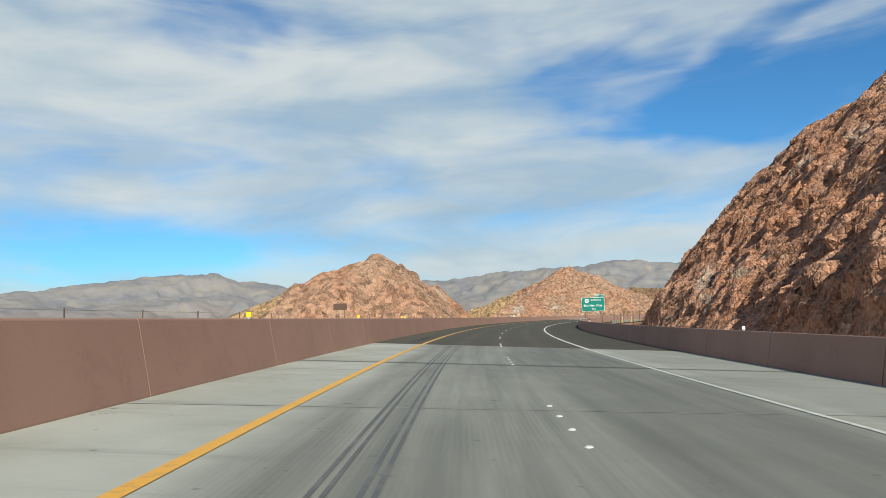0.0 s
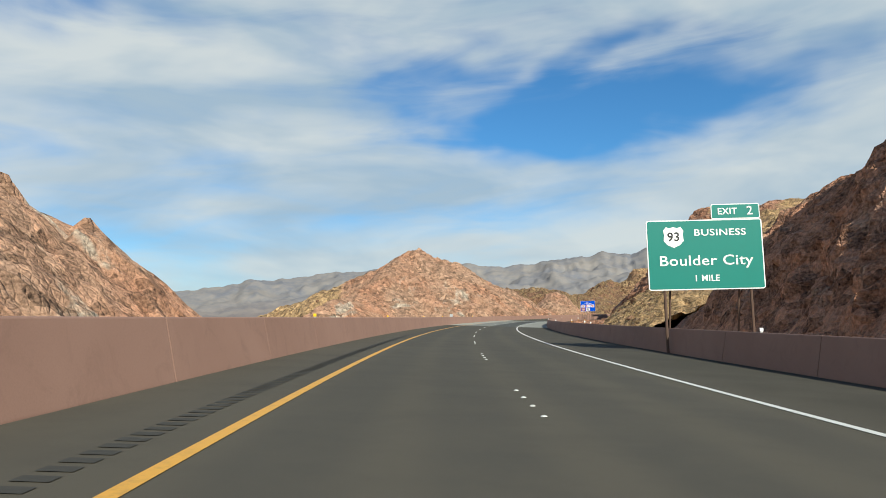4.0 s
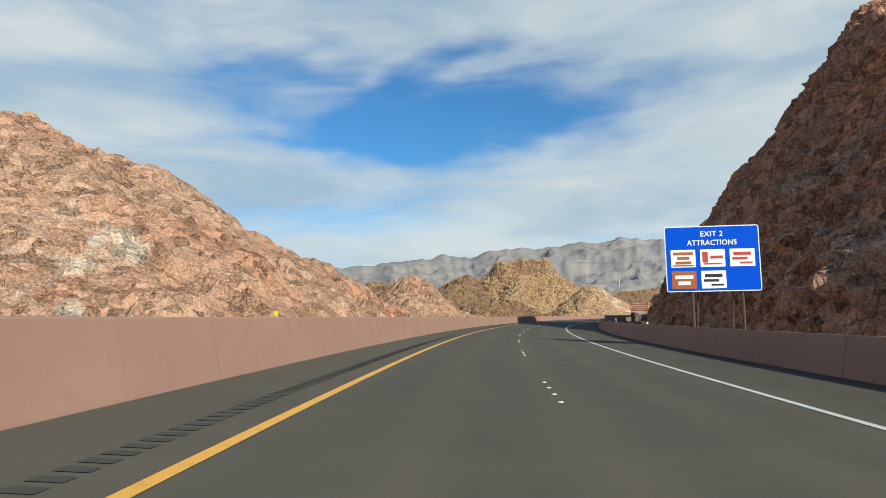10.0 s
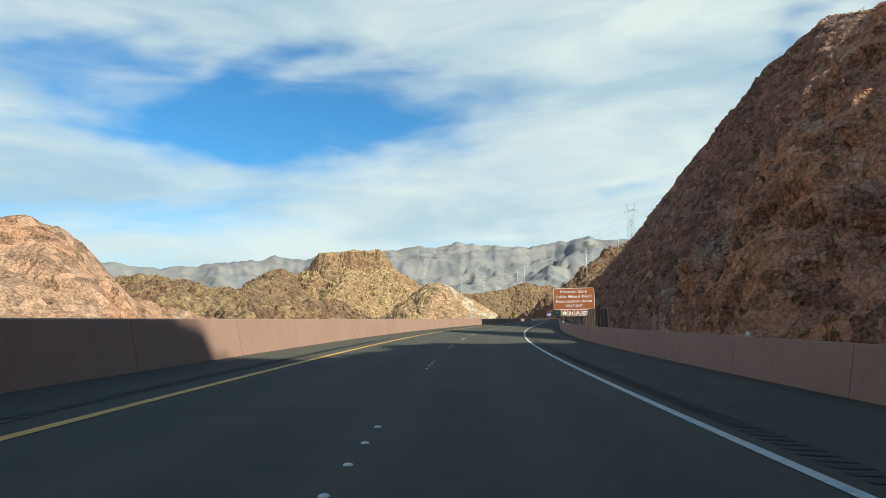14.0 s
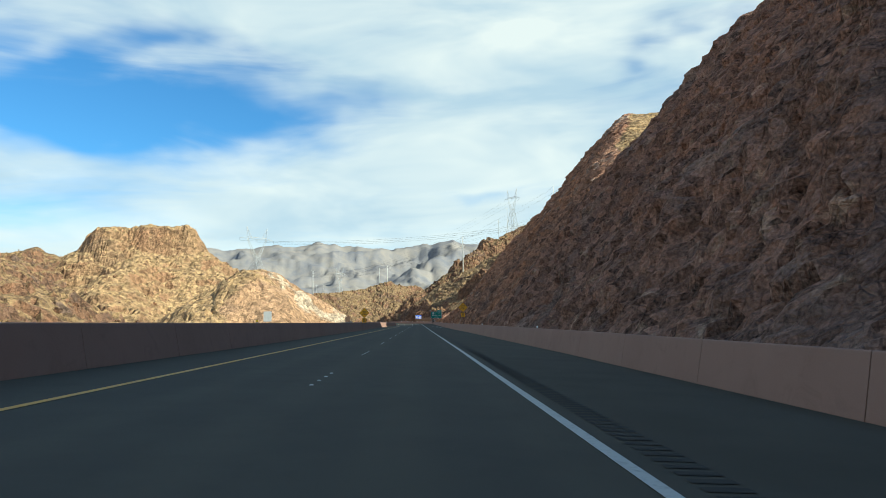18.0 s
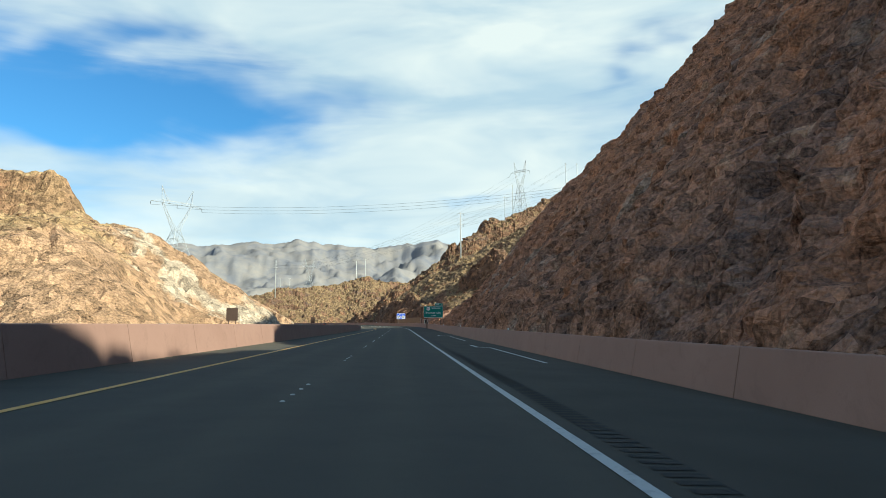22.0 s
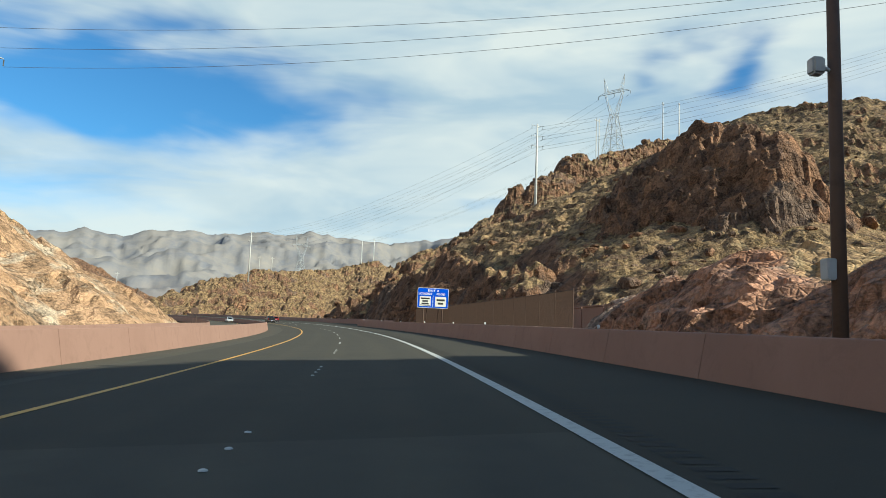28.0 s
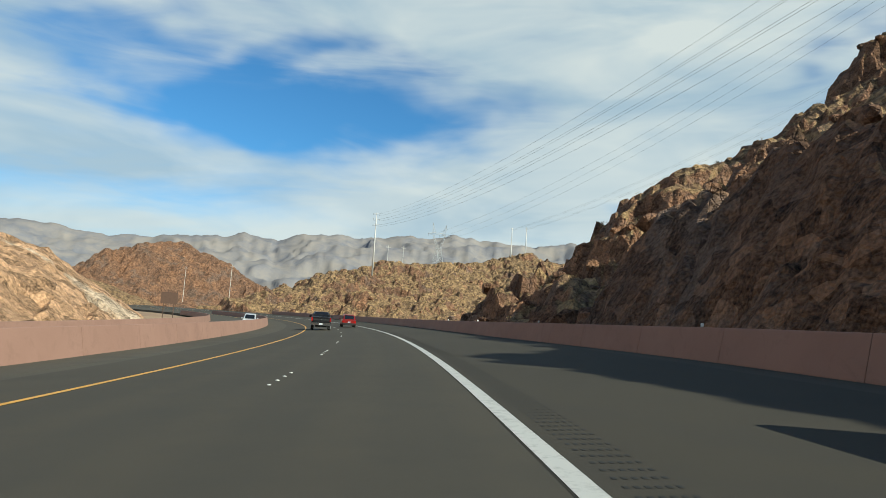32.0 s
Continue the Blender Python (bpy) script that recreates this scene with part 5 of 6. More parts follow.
def guide_sign(s, d, w, h, z, mile):
    g = sign_at("green highway guide sign with white lettering on brown posts", s, d)
    panel(g, "panel", 0, z, w, h, GREEN)
    panel(g, "exit_tab", w * 0.28, z + h / 2 + 0.34, w * 0.42, 0.66, GREEN, edge=0.04, r=0.08, label="small green exit tab")
    k = w / 4.5
    letters(g, "EXIT", w * 0.28 - 0.32 * k, z + h / 2 + 0.33, 0.36 * k, SIGN_WHITE)
    letters(g, "2", w * 0.28 + 0.55 * k, z + h / 2 + 0.34, 0.48 * k, SIGN_WHITE)
    shield(g, -1.2 * k, z + h * 0.26, 0.78 * k, "93")
    letters(g, "BUSINESS", 0.6 * k, z + h * 0.31, 0.36 * k, SIGN_WHITE, width=2.0 * k)
    letters(g, "Boulder City", 0, z - h * 0.09, 0.56 * k, SIGN_WHITE, width=3.6 * k)
    letters(g, mile, 0, z - h * 0.34, 0.34 * k, SIGN_WHITE)
    posts(g, (-w * 0.36, w * 0.38), z + h / 2 - 0.2)
    return g


guide_sign(155, 10.0, 5.0, 3.05, 4.3, "1 MILE")
guide_sign(847, 9.95, 4.5, 2.65, 3.85, "1/2 MILE")


def logo(parent, x, z, w, h, ground, ink, kind):
    """A business panel: a plain plate with bars and simple shapes in its colours."""
    p = part("logo_panel", rounded(w, h, 0.04, -0.034, -0.021), ground, parent, "small advertising panel with plain bars")
    p.matrix_local = pose(x, 0, z)
    bars = {"three": ((0, 0.28, 0.8, 0.16), (0, 0.02, 0.5, 0.16), (0, -0.24, 0.64, 0.16), (0, -0.4, 0.86, 0.07)), "two": ((0, 0.16, 0.74, 0.2), (0, -0.18, 0.5, 0.2)),
            "icon": ((-0.3, 0.05, 0.22, 0.6), (0.16, 0.05, 0.5, 0.16), (0, -0.32, 0.7, 0.08)), "wave": ((0, 0.22, 0.7, 0.18), (-0.1, -0.05, 0.6, 0.14), (0.14, -0.3, 0.5, 0.1))}[kind]
    for bx, bz, bw, bh in bars:
        b = part("bar", boxed(bx * w - bw * w / 2, -0.042, bz * h - bh * h / 2, bx * w + bw * w / 2, -0.0345, bz * h + bh * h / 2), ink, p)


att = sign_at("blue attractions sign with white business panels", 350, 9.9)
att.matrix_world = road_pose(350, 9.9, -0.15)
panel(att, "panel", 0, 4.7, 4.65, 3.35, BLUE)
letters(att, "EXIT 2", 0, 5.95, 0.38, SIGN_WHITE)
letters(att, "ATTRACTIONS", 0, 5.5, 0.38, SIGN_WHITE, width=2.45)
logo(att, -1.45, 4.72, 1.22, 0.9, SIGN_WHITE, SIGN_BROWN, "three")
logo(att, 0.0, 4.72, 1.22, 0.9, SIGN_WHITE, SIGN_RED, "icon")
logo(att, 1.45, 4.72, 1.22, 0.9, SIGN_WHITE, SIGN_RED, "wave")
logo(att, -1.45, 3.63, 1.22, 0.9, SIGN_BROWN, SIGN_WHITE, "two")
logo(att, 0.0, 3.63, 1.22, 0.9, SIGN_WHITE, SIGN_BLACK, "wave")
posts(att, (-1.05, 1.4), 5.8)

brn = sign_at("brown recreation area sign with white lettering", 536, 10.6)
panel(brn, "panel", 0, 4.4, 5.6, 2.95, SIGN_BROWN, r=0.18)
for body, zz, sz, w in (("Hoover Dam", 5.38, 0.54, 3.65), ("Lake Mead Natl", 4.7, 0.54, 4.75), ("Recreation Area", 4.05, 0.54, 4.9), ("NEXT EXIT", 3.42, 0.40, 2.3)):
    letters(brn, body, 0, zz, sz, SIGN_WHITE, width=w)
SYMBOLS = (
    ([(-0.27, -0.3), (-0.09, -0.3), (-0.09, -0.06), (0.09, -0.06), (0.09, -0.3), (0.27, -0.3), (0.27, 0.02), (0.34, 0.02), (0.0, 0.24), (-0.34, 0.02), (-0.27, 0.02)], [(0.02, 0.26), (0.16, 0.26), (0.16, 0.34), (0.02, 0.34)]),
    ([(-0.26, -0.3), (-0.18, -0.3), (-0.15, -0.1), (-0.11, -0.3), (-0.03, -0.3), (-0.08, 0.2), (-0.22, 0.2)], [(0.06, -0.3), (0.13, -0.3), (0.17, -0.1), (0.2, -0.3), (0.28, -0.3), (0.24, 0.14), (0.1, 0.14)]),
    ([(-0.34, -0.26), (-0.16, -0.26), (0.0, 0.04), (0.16, -0.26), (0.34, -0.26), (0.03, 0.26), (-0.03, 0.26)],),
    ([(-0.33, 0.12), (0.33, 0.24), (0.27, 0.06), (-0.2, -0.03)], [(-0.34, -0.14), (0.34, 0.0), (0.34, -0.08), (-0.34, -0.24)], [(-0.34, -0.29), (0.34, -0.29), (0.34, -0.22), (-0.1, -0.25)]),
)
for k in range(4):
    x = -1.35 + k * 0.9
    q = panel(brn, "symbol_panel", x, 2.46, 0.87, 0.87, SIGN_BROWN, edge=0.04, r=0.06, label="small brown symbol panel")
    for outline in SYMBOLS[k]:
        part("symbol", prism(outline, -0.034, -0.0215), SIGN_WHITE, q)
posts(brn, (-1.55, 1.95), 5.6)


def warning_sign(s, d, foot, lift):
    w = sign_at("yellow diamond warning sign with a speed plate below", s, d)
    w.matrix_world = road_pose(s, d, lift)
    dia = part("diamond", prism([(0.0, 0.86), (0.86, 0.0), (0.0, -0.86), (-0.86, 0.0)], -0.012, 0.012), SIGN_BLACK, w, "yellow diamond plate")
    dia.matrix_local = pose(0, 0, 3.55)
    part("face", prism([(0.0, 0.82), (0.82, 0.0), (0.0, -0.82), (-0.82, 0.0)], -0.02, -0.013), SIGN_YELLOW, dia)
    for body, zz, ww in (("LIMITED", 3.8, 0.72), ("SIGHT", 3.55, 0.5), ("DISTANCE", 3.3, 0.8)):
        letters(w, body, 0, zz, 0.19, SIGN_BLACK, width=ww)
    panel(w, "speed_plate", 0, 2.27, 0.76, 0.76, SIGN_YELLOW, SIGN_BLACK, edge=0.025, r=0.05, label="square yellow speed plate")
    letters(w, "55", 0, 2.39, 0.42, SIGN_BLACK)
    letters(w, "MPH", 0, 2.06, 0.2, SIGN_BLACK)
    part("post", boxed(-0.045, 0.02, foot, 0.045, 0.09, 4.2), RUSTY, w)


warning_sign(680, -7.0, -0.6, -0.35)
warning_sign(683.7, 9.95, -2.4, 0.4)

lod = sign_at("blue lodging and food sign with white business panels", 940.9, 9.75)
lod.matrix_world = road_pose(941.1, 9.75, 0.5) @ Matrix.Scale(1.04, 4)
panel(lod, "panel", 0, 3.0, 3.15, 2.0, BLUE, edge=0.035)
letters(lod, "EXIT 2", 0.0, 3.73, 0.30, SIGN_WHITE, width=1.1)
letters(lod, "LODGING", -0.78, 3.4, 0.28, SIGN_WHITE, width=1.35)
letters(lod, "FOOD", 0.78, 3.4, 0.28, SIGN_WHITE, width=0.85)
part("divider", boxed(-0.02, -0.034, 2.1, 0.02, -0.021, 3.25), SIGN_WHITE, lod)
logo(lod, -0.78, 2.66, 1.12, 0.98, CREAM, SIGN_BLACK, "three")
logo(lod, 0.78, 2.66, 1.12, 0.98, CREAM, SIGN_BLACK, "two")
posts(lod, (-0.9, 1.0), 3.8, r=0.075)


def sign_back(s, d, w, h, z, material=STEEL, turn=180.0, label="grey aluminium back of a road sign"):
    b = sign_at(label, s, d, turn=turn)
    part("panel", rounded(w, h, 0.08, -0.01, 0.012), material, b)
    b.children[0].matrix_local = pose(0, 0, z)
    for zz in (-0.25, 0.25):
        part("stiffener", boxed(-w / 2 + 0.05, -0.05, z + zz * h - 0.03, w / 2 - 0.05, -0.012, z + zz * h + 0.03), STEEL, b)
    for x in (-w * 0.3, w * 0.3):
        part("post", tube(bmesh.new(), (x, -0.08, -2.4), (x, -0.08, z + h * 0.4), 0.05), RUSTY, b)
    return b


sign_back(108, -31.0, 2.4, 1.1, 4.4, RUSTY)
sign_back(300, -21.0, 0.8, 0.8, 2.4)
sign_back(668, -20.5, 1.2, 1.5, 2.7)
sign_back(782, -20.5, 1.5, 1.7, 2.6, RUSTY)
sign_back(880, -20.8, 1.1, 1.6, 2.9, RUSTY, label="dark back of a tall road sign")
sign_back(1080, -20.5, 2.0, 1.4, 3.4, RUSTY, label="dark back of a road sign over the oncoming lanes")


# ---------------------------------------------------------------- power line
def lattice_tower(name, label, x, y, z, height, yaw, waist=0.52, arm=8.2, foot=3.6):
    """A steel lattice tower: four tapering legs to a waist, a splayed window above, a beam and two peaks."""
    t = thing(name, label, "power tower", "power towers", pose(x, y, z, 0, 0, yaw))
    h = height
    b, w, zb = foot * h / 32, 1.15 * h / 32, h * waist
    zt = h * 0.78
    r = 0.115 * h / 32
    legs = []
    for sx in (-1, 1):
        for sy in (-1, 1):
            part("leg", tube(bmesh.new(), (sx * b, sy * b, -3), (sx * w, sy * w, zb), r * 1.3, r, 5), STEEL, t)
    n = 4
    lv = [i / n for i in range(n + 1)]
    brace = bmesh.new()
    for i in range(n):
        z0, z1 = zb * lv[i], zb * lv[i + 1]
        a0, a1 = b + (w - b) * lv[i], b + (w - b) * lv[i + 1]
        for k in range(4):
            c, s = [(1, 0), (0, 1), (-1, 0), (0, -1)][k]
            f = lambda u, v, zz: (c * v - s * u, s * v + c * u, zz)
            tube(brace, f(-a0, a0, z0), f(a1, a1, z1), r * 0.6, n=4)
            tube(brace, f(a0, a0, z0), f(-a1, a1, z1), r * 0.6, n=4)
            tube(brace, f(-a1, a1, z1), f(a1, a1, z1), r * 0.6, n=4)
    part("bracing", brace, STEEL, t)
    top = bmesh.new()
    half = arm * 0.55 * h / 32
    for sx in (-1, 1):
        for sy in (-1, 1):
            tube(top, (sx * w, sy * w, zb), (sx * half, sy * w * 0.5, zt), r * 0.9, n=5)
            tube(top, (sx * half, sy * w * 0.5, zt), (sx * (half + 0.9), 0, h), r * 0.7, n=5)
            tube(top, (sx * half * 0.55, sy * w * 0.5, zt), (sx * (half + 0.9), 0, h), r * 0.6, n=5)
            tube(top, (sx * w * 0.2, sy * w, zb), (sx * half * 0.6, sy * w * 0.6, zb + (zt - zb) * 0.55), r * 0.6, n=5)
        for k in range(5):
            u, v = k / 5, (k + 1) / 5
            p = lambda q, e: (sx * (w + (half - w) * q), e * (w + (w * 0.5 - w) * q), zb + (zt - zb) * q)
            tube(top, p(u, -1), p(v, 1), r * 0.5, n=4)
    part("head_frame", top, STEEL, t)
    beam = bmesh.new()
    L = arm * h / 32
    for sy in (-1, 1):
        tube(beam, (-L, 0, zt + 0.15), (L, 0, zt + 0.15), r * 0.8, n=5)
        tube(beam, (-half, sy * w * 0.5, zt + 1.4), (half, sy * w * 0.5, zt + 1.4), r * 0.7, n=5)
        tube(beam, (sy * half, 0, zt + 1.4), (sy * L, 0, zt + 0.15), r * 0.7, n=5)
    for k in range(8):
        u = -half + k * half / 4
        tube(beam, (u, -w * 0.5, zt), (u + half / 4, w * 0.5, zt + 1.4), r * 0.5, n=4)
    part("cross_beam", beam, STEEL, t)
    ends = []
    for ux in (-L, 0.0, L):
        ins = bmesh.new()
        for k in range(7):
            bmesh.ops.create_cone(ins, cap_ends=True, segments=8, radius1=0.16, radius2=0.1, depth=0.16, matrix=pose(ux, 0, zt - 0.1 - k * 0.22))
        part("insulator", ins, WIRE, t, "hanging string of dark insulators")
        ends.append(t.matrix_world @ Vector((ux, 0, zt - 1.7)))
    return t, ends


def steel_pole(name, label, x, y, z, height, yaw, arms=3, reach=1.9):
    p = thing(name, label, "power pole", "power poles", pose(x, y, z, 0, 0, yaw))
    part("shaft", tube(bmesh.new(), (0, 0, -2), (0, 0, height), 0.55 * height / 33, 0.22 * height / 33, 12), POLE_STEEL, p, smooth=True)
    ends = []
    for k in range(arms):
        zz = height - 0.6 - k * 3.3
        for sx in (-1, 1):
            a = bmesh.new()
            tube(a, (0, 0, zz - 0.25), (sx * reach, 0, zz + 0.15), 0.11, 0.06, 6)
            part("davit_arm", a, POLE_STEEL, p)
            i = bmesh.new()
            tube(i, (sx * reach, 0, zz + 0.15), (sx * (reach - 0.1), 0, zz - 1.1), 0.07, 0.07, 6)
            part("insulator", i, WIRE, p, "dark line insulator")
            ends.append(p.matrix_world @ Vector((sx * reach, 0, zz - 1.1)))
    return p, ends


def wire(p, q, sag, r=0.03, n=26):
    cu = bmesh.new()
    pts = []
    for k in range(n + 1):
        u = k / n
        pts.append(Vector(p).lerp(Vector(q), u) - Vector((0, 0, 4 * sag * u * (1 - u))))
    for a, b in zip(pts[:-1], pts[1:]):
        tube(cu, a, b, r, n=4, cap=False)
    return tagged(part("power_wire", cu, WIRE), "thin dark overhead power conductor", "power wire", "overhead wires")


tl, el = lattice_tower("lattice_tower", "grey steel lattice power tower on the ochre hill", 225, 976, 28, 38, 20, 0.46, arm=11.6, foot=6.0)
tr, er = lattice_tower("lattice_tower", "grey steel lattice power tower on the rocky hill", 477, 1010, 83, 40, -75, arm=6.5)
t3, e3 = lattice_tower("lattice_tower", "grey steel lattice power tower behind the cutting", 384, 825, 38.5, 36, -45)
tm, em = lattice_tower("lattice_tower", "distant grey steel lattice power tower", 473, 1372, 36, 40, 15)
for a, b in zip(el, e3):
    wire(a, b, 6.0, 0.04)
for a, b in zip(em, er):
    wire(a, b, 10.0, 0.035)
pa, ea = steel_pole("steel_pole", "tall pale tapered steel power pole with six arms", 381, 957, 33, 34, -20)
pb, eb = steel_pole("steel_pole", "tall pale tapered steel power pole on the hill ahead", 400, 1292, 29, 36, -5)
pc, ec = steel_pole("steel_pole", "slim steel power pole standing in a pair", 523, 1350, 38, 38, 20, arms=1, reach=1.2)
pd, ed = steel_pole("steel_pole", "slim steel power pole standing in a pair", 542, 1362, 42, 38, 20, arms=1, reach=1.2)
pe, ee = steel_pole("steel_pole", "slim steel power pole standing in a pair", 576, 1058, 112, 33, 20, arms=1, reach=1.2)
pf, ef = steel_pole("steel_pole", "slim steel power pole standing in a pair", 584, 1052, 112, 33, 20, arms=1, reach=1.2)
for a, b in zip(ea, eb):
    wire(a, b, 8.0, 0.03)
far_end = [Vector(v) + Vector((150, -60, 55)) for v in ea]
for a, b in zip(ea, far_end):
    wire(a, b, 3.0, 0.03)
for a, b in zip(ec + ed, ee + ef):
    wire(a, b, 9.0, 0.03)
for x, y, z, h in ((420, 1328, 36, 14), (432, 1332, 37, 14), (489, 1032, 92, 18), (440, 985, 72, 16), (330, 1420, 10, 24), (300, 1500, 8, 26)):
    small = thing("utility_pole", "small distant utility pole with a crossarm", "power pole", "power poles", pose(x, y, z))
    part("shaft", tube(bmesh.new(), (0, 0, -3), (0, 0, h), 0.22, 0.14, 8), POLE_STEEL, small)
    part("crossarm", boxed(-1.6, -0.08, h - 1.2, 1.6, 0.08, h - 1.0), POLE_STEEL, small)


# ---------------------------------------------------------------- roadside equipment
lamp = thing("camera_pole", "tall dark brown steel pole carrying a roadside camera and box", "pole", m=road_pose(884, 9.9))
part("shaft", tube(bmesh.new(), (0, 0, -2.2), (0, 0, 10.4), 0.15, 0.10, 12), RUSTY, lamp, smooth=True)
part("base_plate", boxed(-0.3, -0.3, -1.9, 0.3, 0.3, -1.82), STEEL, lamp)
part("cap_camera", boxed(-0.28, -0.2, 10.3, 0.1, 0.2, 10.55, 0.04), SIGN_BLACK, lamp, "small dark camera head")
hd = part("radar_unit", boxed(-0.50, -0.12, 6.02, -0.24, 0.12, 6.36, 0.04), STEEL, lamp, "white radar unit on a bracket")
part("bracket", tube(bmesh.new(), (0, 0, 6.1), (-0.3, 0, 6.2), 0.04), STEEL, lamp)
part("control_box", boxed(-0.30, -0.12, 2.1, -0.12, 0.12, 2.5, 0.02), STEEL, lamp, "grey control box")
for s, w, h in ((874.8, 0.9, 2.2), (870.4, 0.6, 1.5)):
    cab = thing("equipment_cabinet", "tan steel roadside equipment cabinet with a dark vented side", "cabinet", "roadside cabinets", road_pose(s, 10.2))
    part("body", boxed(-w / 2, -0.35, -1.0, w / 2, 0.35, h, 0.03), CREAM, cab)
    part("door", boxed(-w / 2 + 0.05, -0.375, -0.2, w / 2 - 0.05, -0.352, h - 0.1), SIGN_BLACK, cab, "dark louvred door")
    part("plinth", boxed(-w / 2 - 0.1, -0.45, -1.9, w / 2 + 0.1, 0.45, -1.0), PALE_CONC, cab)


def picket_fence(label, s0, s1, d, height, pitch=3.0, mesh=True, bar=0.11, foot=-1.8, ends=()):
    f = thing("fence", label, "fence")
    q = s0
    prev, top = None, height
    while q <= s1 + 0.01:
        x, y, z = road(q, d)
        z, was = foot, top
        top = height + (float(np.interp(q, *ends)) if ends else 0.0)
        part("post", tube(bmesh.new(), (x, y, z), (x, y, z + top + 0.1), 0.035, n=6), FENCE_POST if ends else RUSTY, f)
        if prev is not None:
            a, b = Vector((*prev, z)), Vector((x, y, z))
            if mesh:
                bm = bmesh.new()
                L = (b - a).length
                n = int(L / bar)
                for k in range(1, n):
                    p = a.lerp(b, k / n)
                    tube(bm, p + Vector((0, 0, 0.05)), p + Vector((0, 0, was + (top - was) * k / n)), 0.014 if ends else 0.022, n=4, cap=False)
                for za, zb in ((was, top), (0.1, 0.1)):
                    tube(bm, a + Vector((0, 0, za)), b + Vector((0, 0, zb)), 0.02, n=5)
                tagged(part("panel", bm, RUSTY, f), "brown wire mesh panel", kind="stuff")
            else:
                for zz in (height, height * 0.6, height * 0.25):
                    part("wire_strand", tube(bmesh.new(), a + Vector((0, 0, zz)), b + Vector((0, 0, zz)), 0.010, n=3, cap=False), WIRE, f)
        prev = (float(x), float(y))
        q += pitch
    return f


picket_fence("tall chain-link fence with brown mesh behind the barrier", 905, 962, 11.6, 5.2)
picket_fence("low wire fence with steel posts below the rock", 967, 994, 11.6, 3.8, 4.5, False)
picket_fence("chain-link fence with steel posts behind the barrier", 502, 532, 11.6, 3.75, ends=((520, 531), (0.0, -1.0)))
picket_fence("low steel railing behind the barrier", 1012, 1084, 13.8, 3.5, 5.0, False)
picket_fence("wire fence with steel posts at the foot of the rock", 60, 128, 14.5, 3.4, 6.0, False)
picket_fence("line of fence posts along the far bridge edge", 22, 130, -19.3, 3.9, 6.5, False)
picket_fence("wire fence at the foot of the slope", 290, 340, 13.0, 3.3, 6.0, False)

wall = thing("retaining_wall", "brown concrete retaining wall below the rocky hill", "wall", kind="structure")
for k in range(12):
    seg = part("wall_panel", boxed(-0.2, -1.97, -2.6, 0.2, 1.97, 2.5 - 0.04 * k, 0.02), BARRIER, wall)
    seg.matrix_world = road_pose(913 + k * 4.0, 17.4)
    part("coping", boxed(-0.26, -1.97, 2.52 - 0.04 * k, 0.26, 1.97, 2.62 - 0.04 * k, 0.02), BARRIER, seg)

# loose rocks behind the fence
qs = rs.uniform(900, 985, 90)
x, y, z = road(qs, 13.6 + rs.exponential(0.8, 90))
tv, tf = boulder_shape(9)
joined_copies("loose_rocks", "pile of pale loose rocks behind the fence", "rocks", tv, tf, np.stack([x, y, np.full(90, -1.5)], 1), rs.uniform(0.3, 0.75, 90), rs.uniform(0, 6.28, 90), ROCK_CUT, rs.uniform(0.7, 1.1, 90))

# boulders heaped at the foot of the second cutting
qs = rs.uniform(268, 338, 150)
x, y, z = road(qs, 11.8 + rs.exponential(1.6, 150))
tv, tf = boulder_shape(14)
joined_copies("fallen_boulders", "orange-brown boulders heaped below the rock face", "rocks", tv, tf, np.stack([x, y, np.full(150, -0.9)], 1), np.exp(rs.normal(-0.35, 0.4, 150)), rs.uniform(0, 6.28, 150), ROCK_CUT, rs.uniform(0.6, 1.0, 150))

# delineator posts
dpost = thing("delineator", "slim orange and white delineator post", "delineator", "delineators", road_pose(300, 12.0))
part("stake", boxed(-0.06, -0.02, -2.0, 0.06, 0.02, 1.3), SIGN_YELLOW, dpost)
part("band", boxed(-0.065, -0.025, 0.9, 0.065, 0.025, 1.2), REFLECT_W, dpost)
for s, d in ((214, 12.5), (240, 12.0), (262, -20.0), (330, -20.0)):
    copy_thing(dpost, road_pose(s, d))


# ---------------------------------------------------------------- vehicles
def car_paint(name, c):
    m = Mat(name, 0.3, 0.35, 0.5)
    m.b.inputs["Coat Weight"].default_value = 0.6
    m.b.inputs["Coat Roughness"].default_value = 0.08
    m.colour(m.mix(m.rng(m.noise(2.0, 5, 0.6), 0.4, 0.7), c, tuple(0.8 * v + 0.02 for v in c)))
    return m.mat


CAR_RED = car_paint("red_car_paint", (0.30, 0.015, 0.012))
CAR_BLACK = car_paint("black_car_paint", (0.012, 0.012, 0.014))
CAR_SILVER = car_paint("silver_car_paint", (0.45, 0.46, 0.48))
CAR_WHITE = car_paint("white_car_paint", (0.72, 0.72, 0.71))
TYRE = paint("tyre_rubber", (0.02, 0.02, 0.02), (0.035, 0.033, 0.03), 0.85)
CHROME = Mat("chrome", 0.12, 1.0).colour((0.75, 0.75, 0.76)).mat
GLASS_DARK = Mat("tinted_car_glass", 0.06, 0.0, 0.6).colour((0.012, 0.014, 0.016)).mat
TAIL = Mat("tail_light_lens", 0.2, 0.0, 0.5).colour((0.45, 0.012, 0.01)).mat
PLASTIC = paint("black_plastic", (0.025, 0.025, 0.026), (0.04, 0.04, 0.04), 0.6)


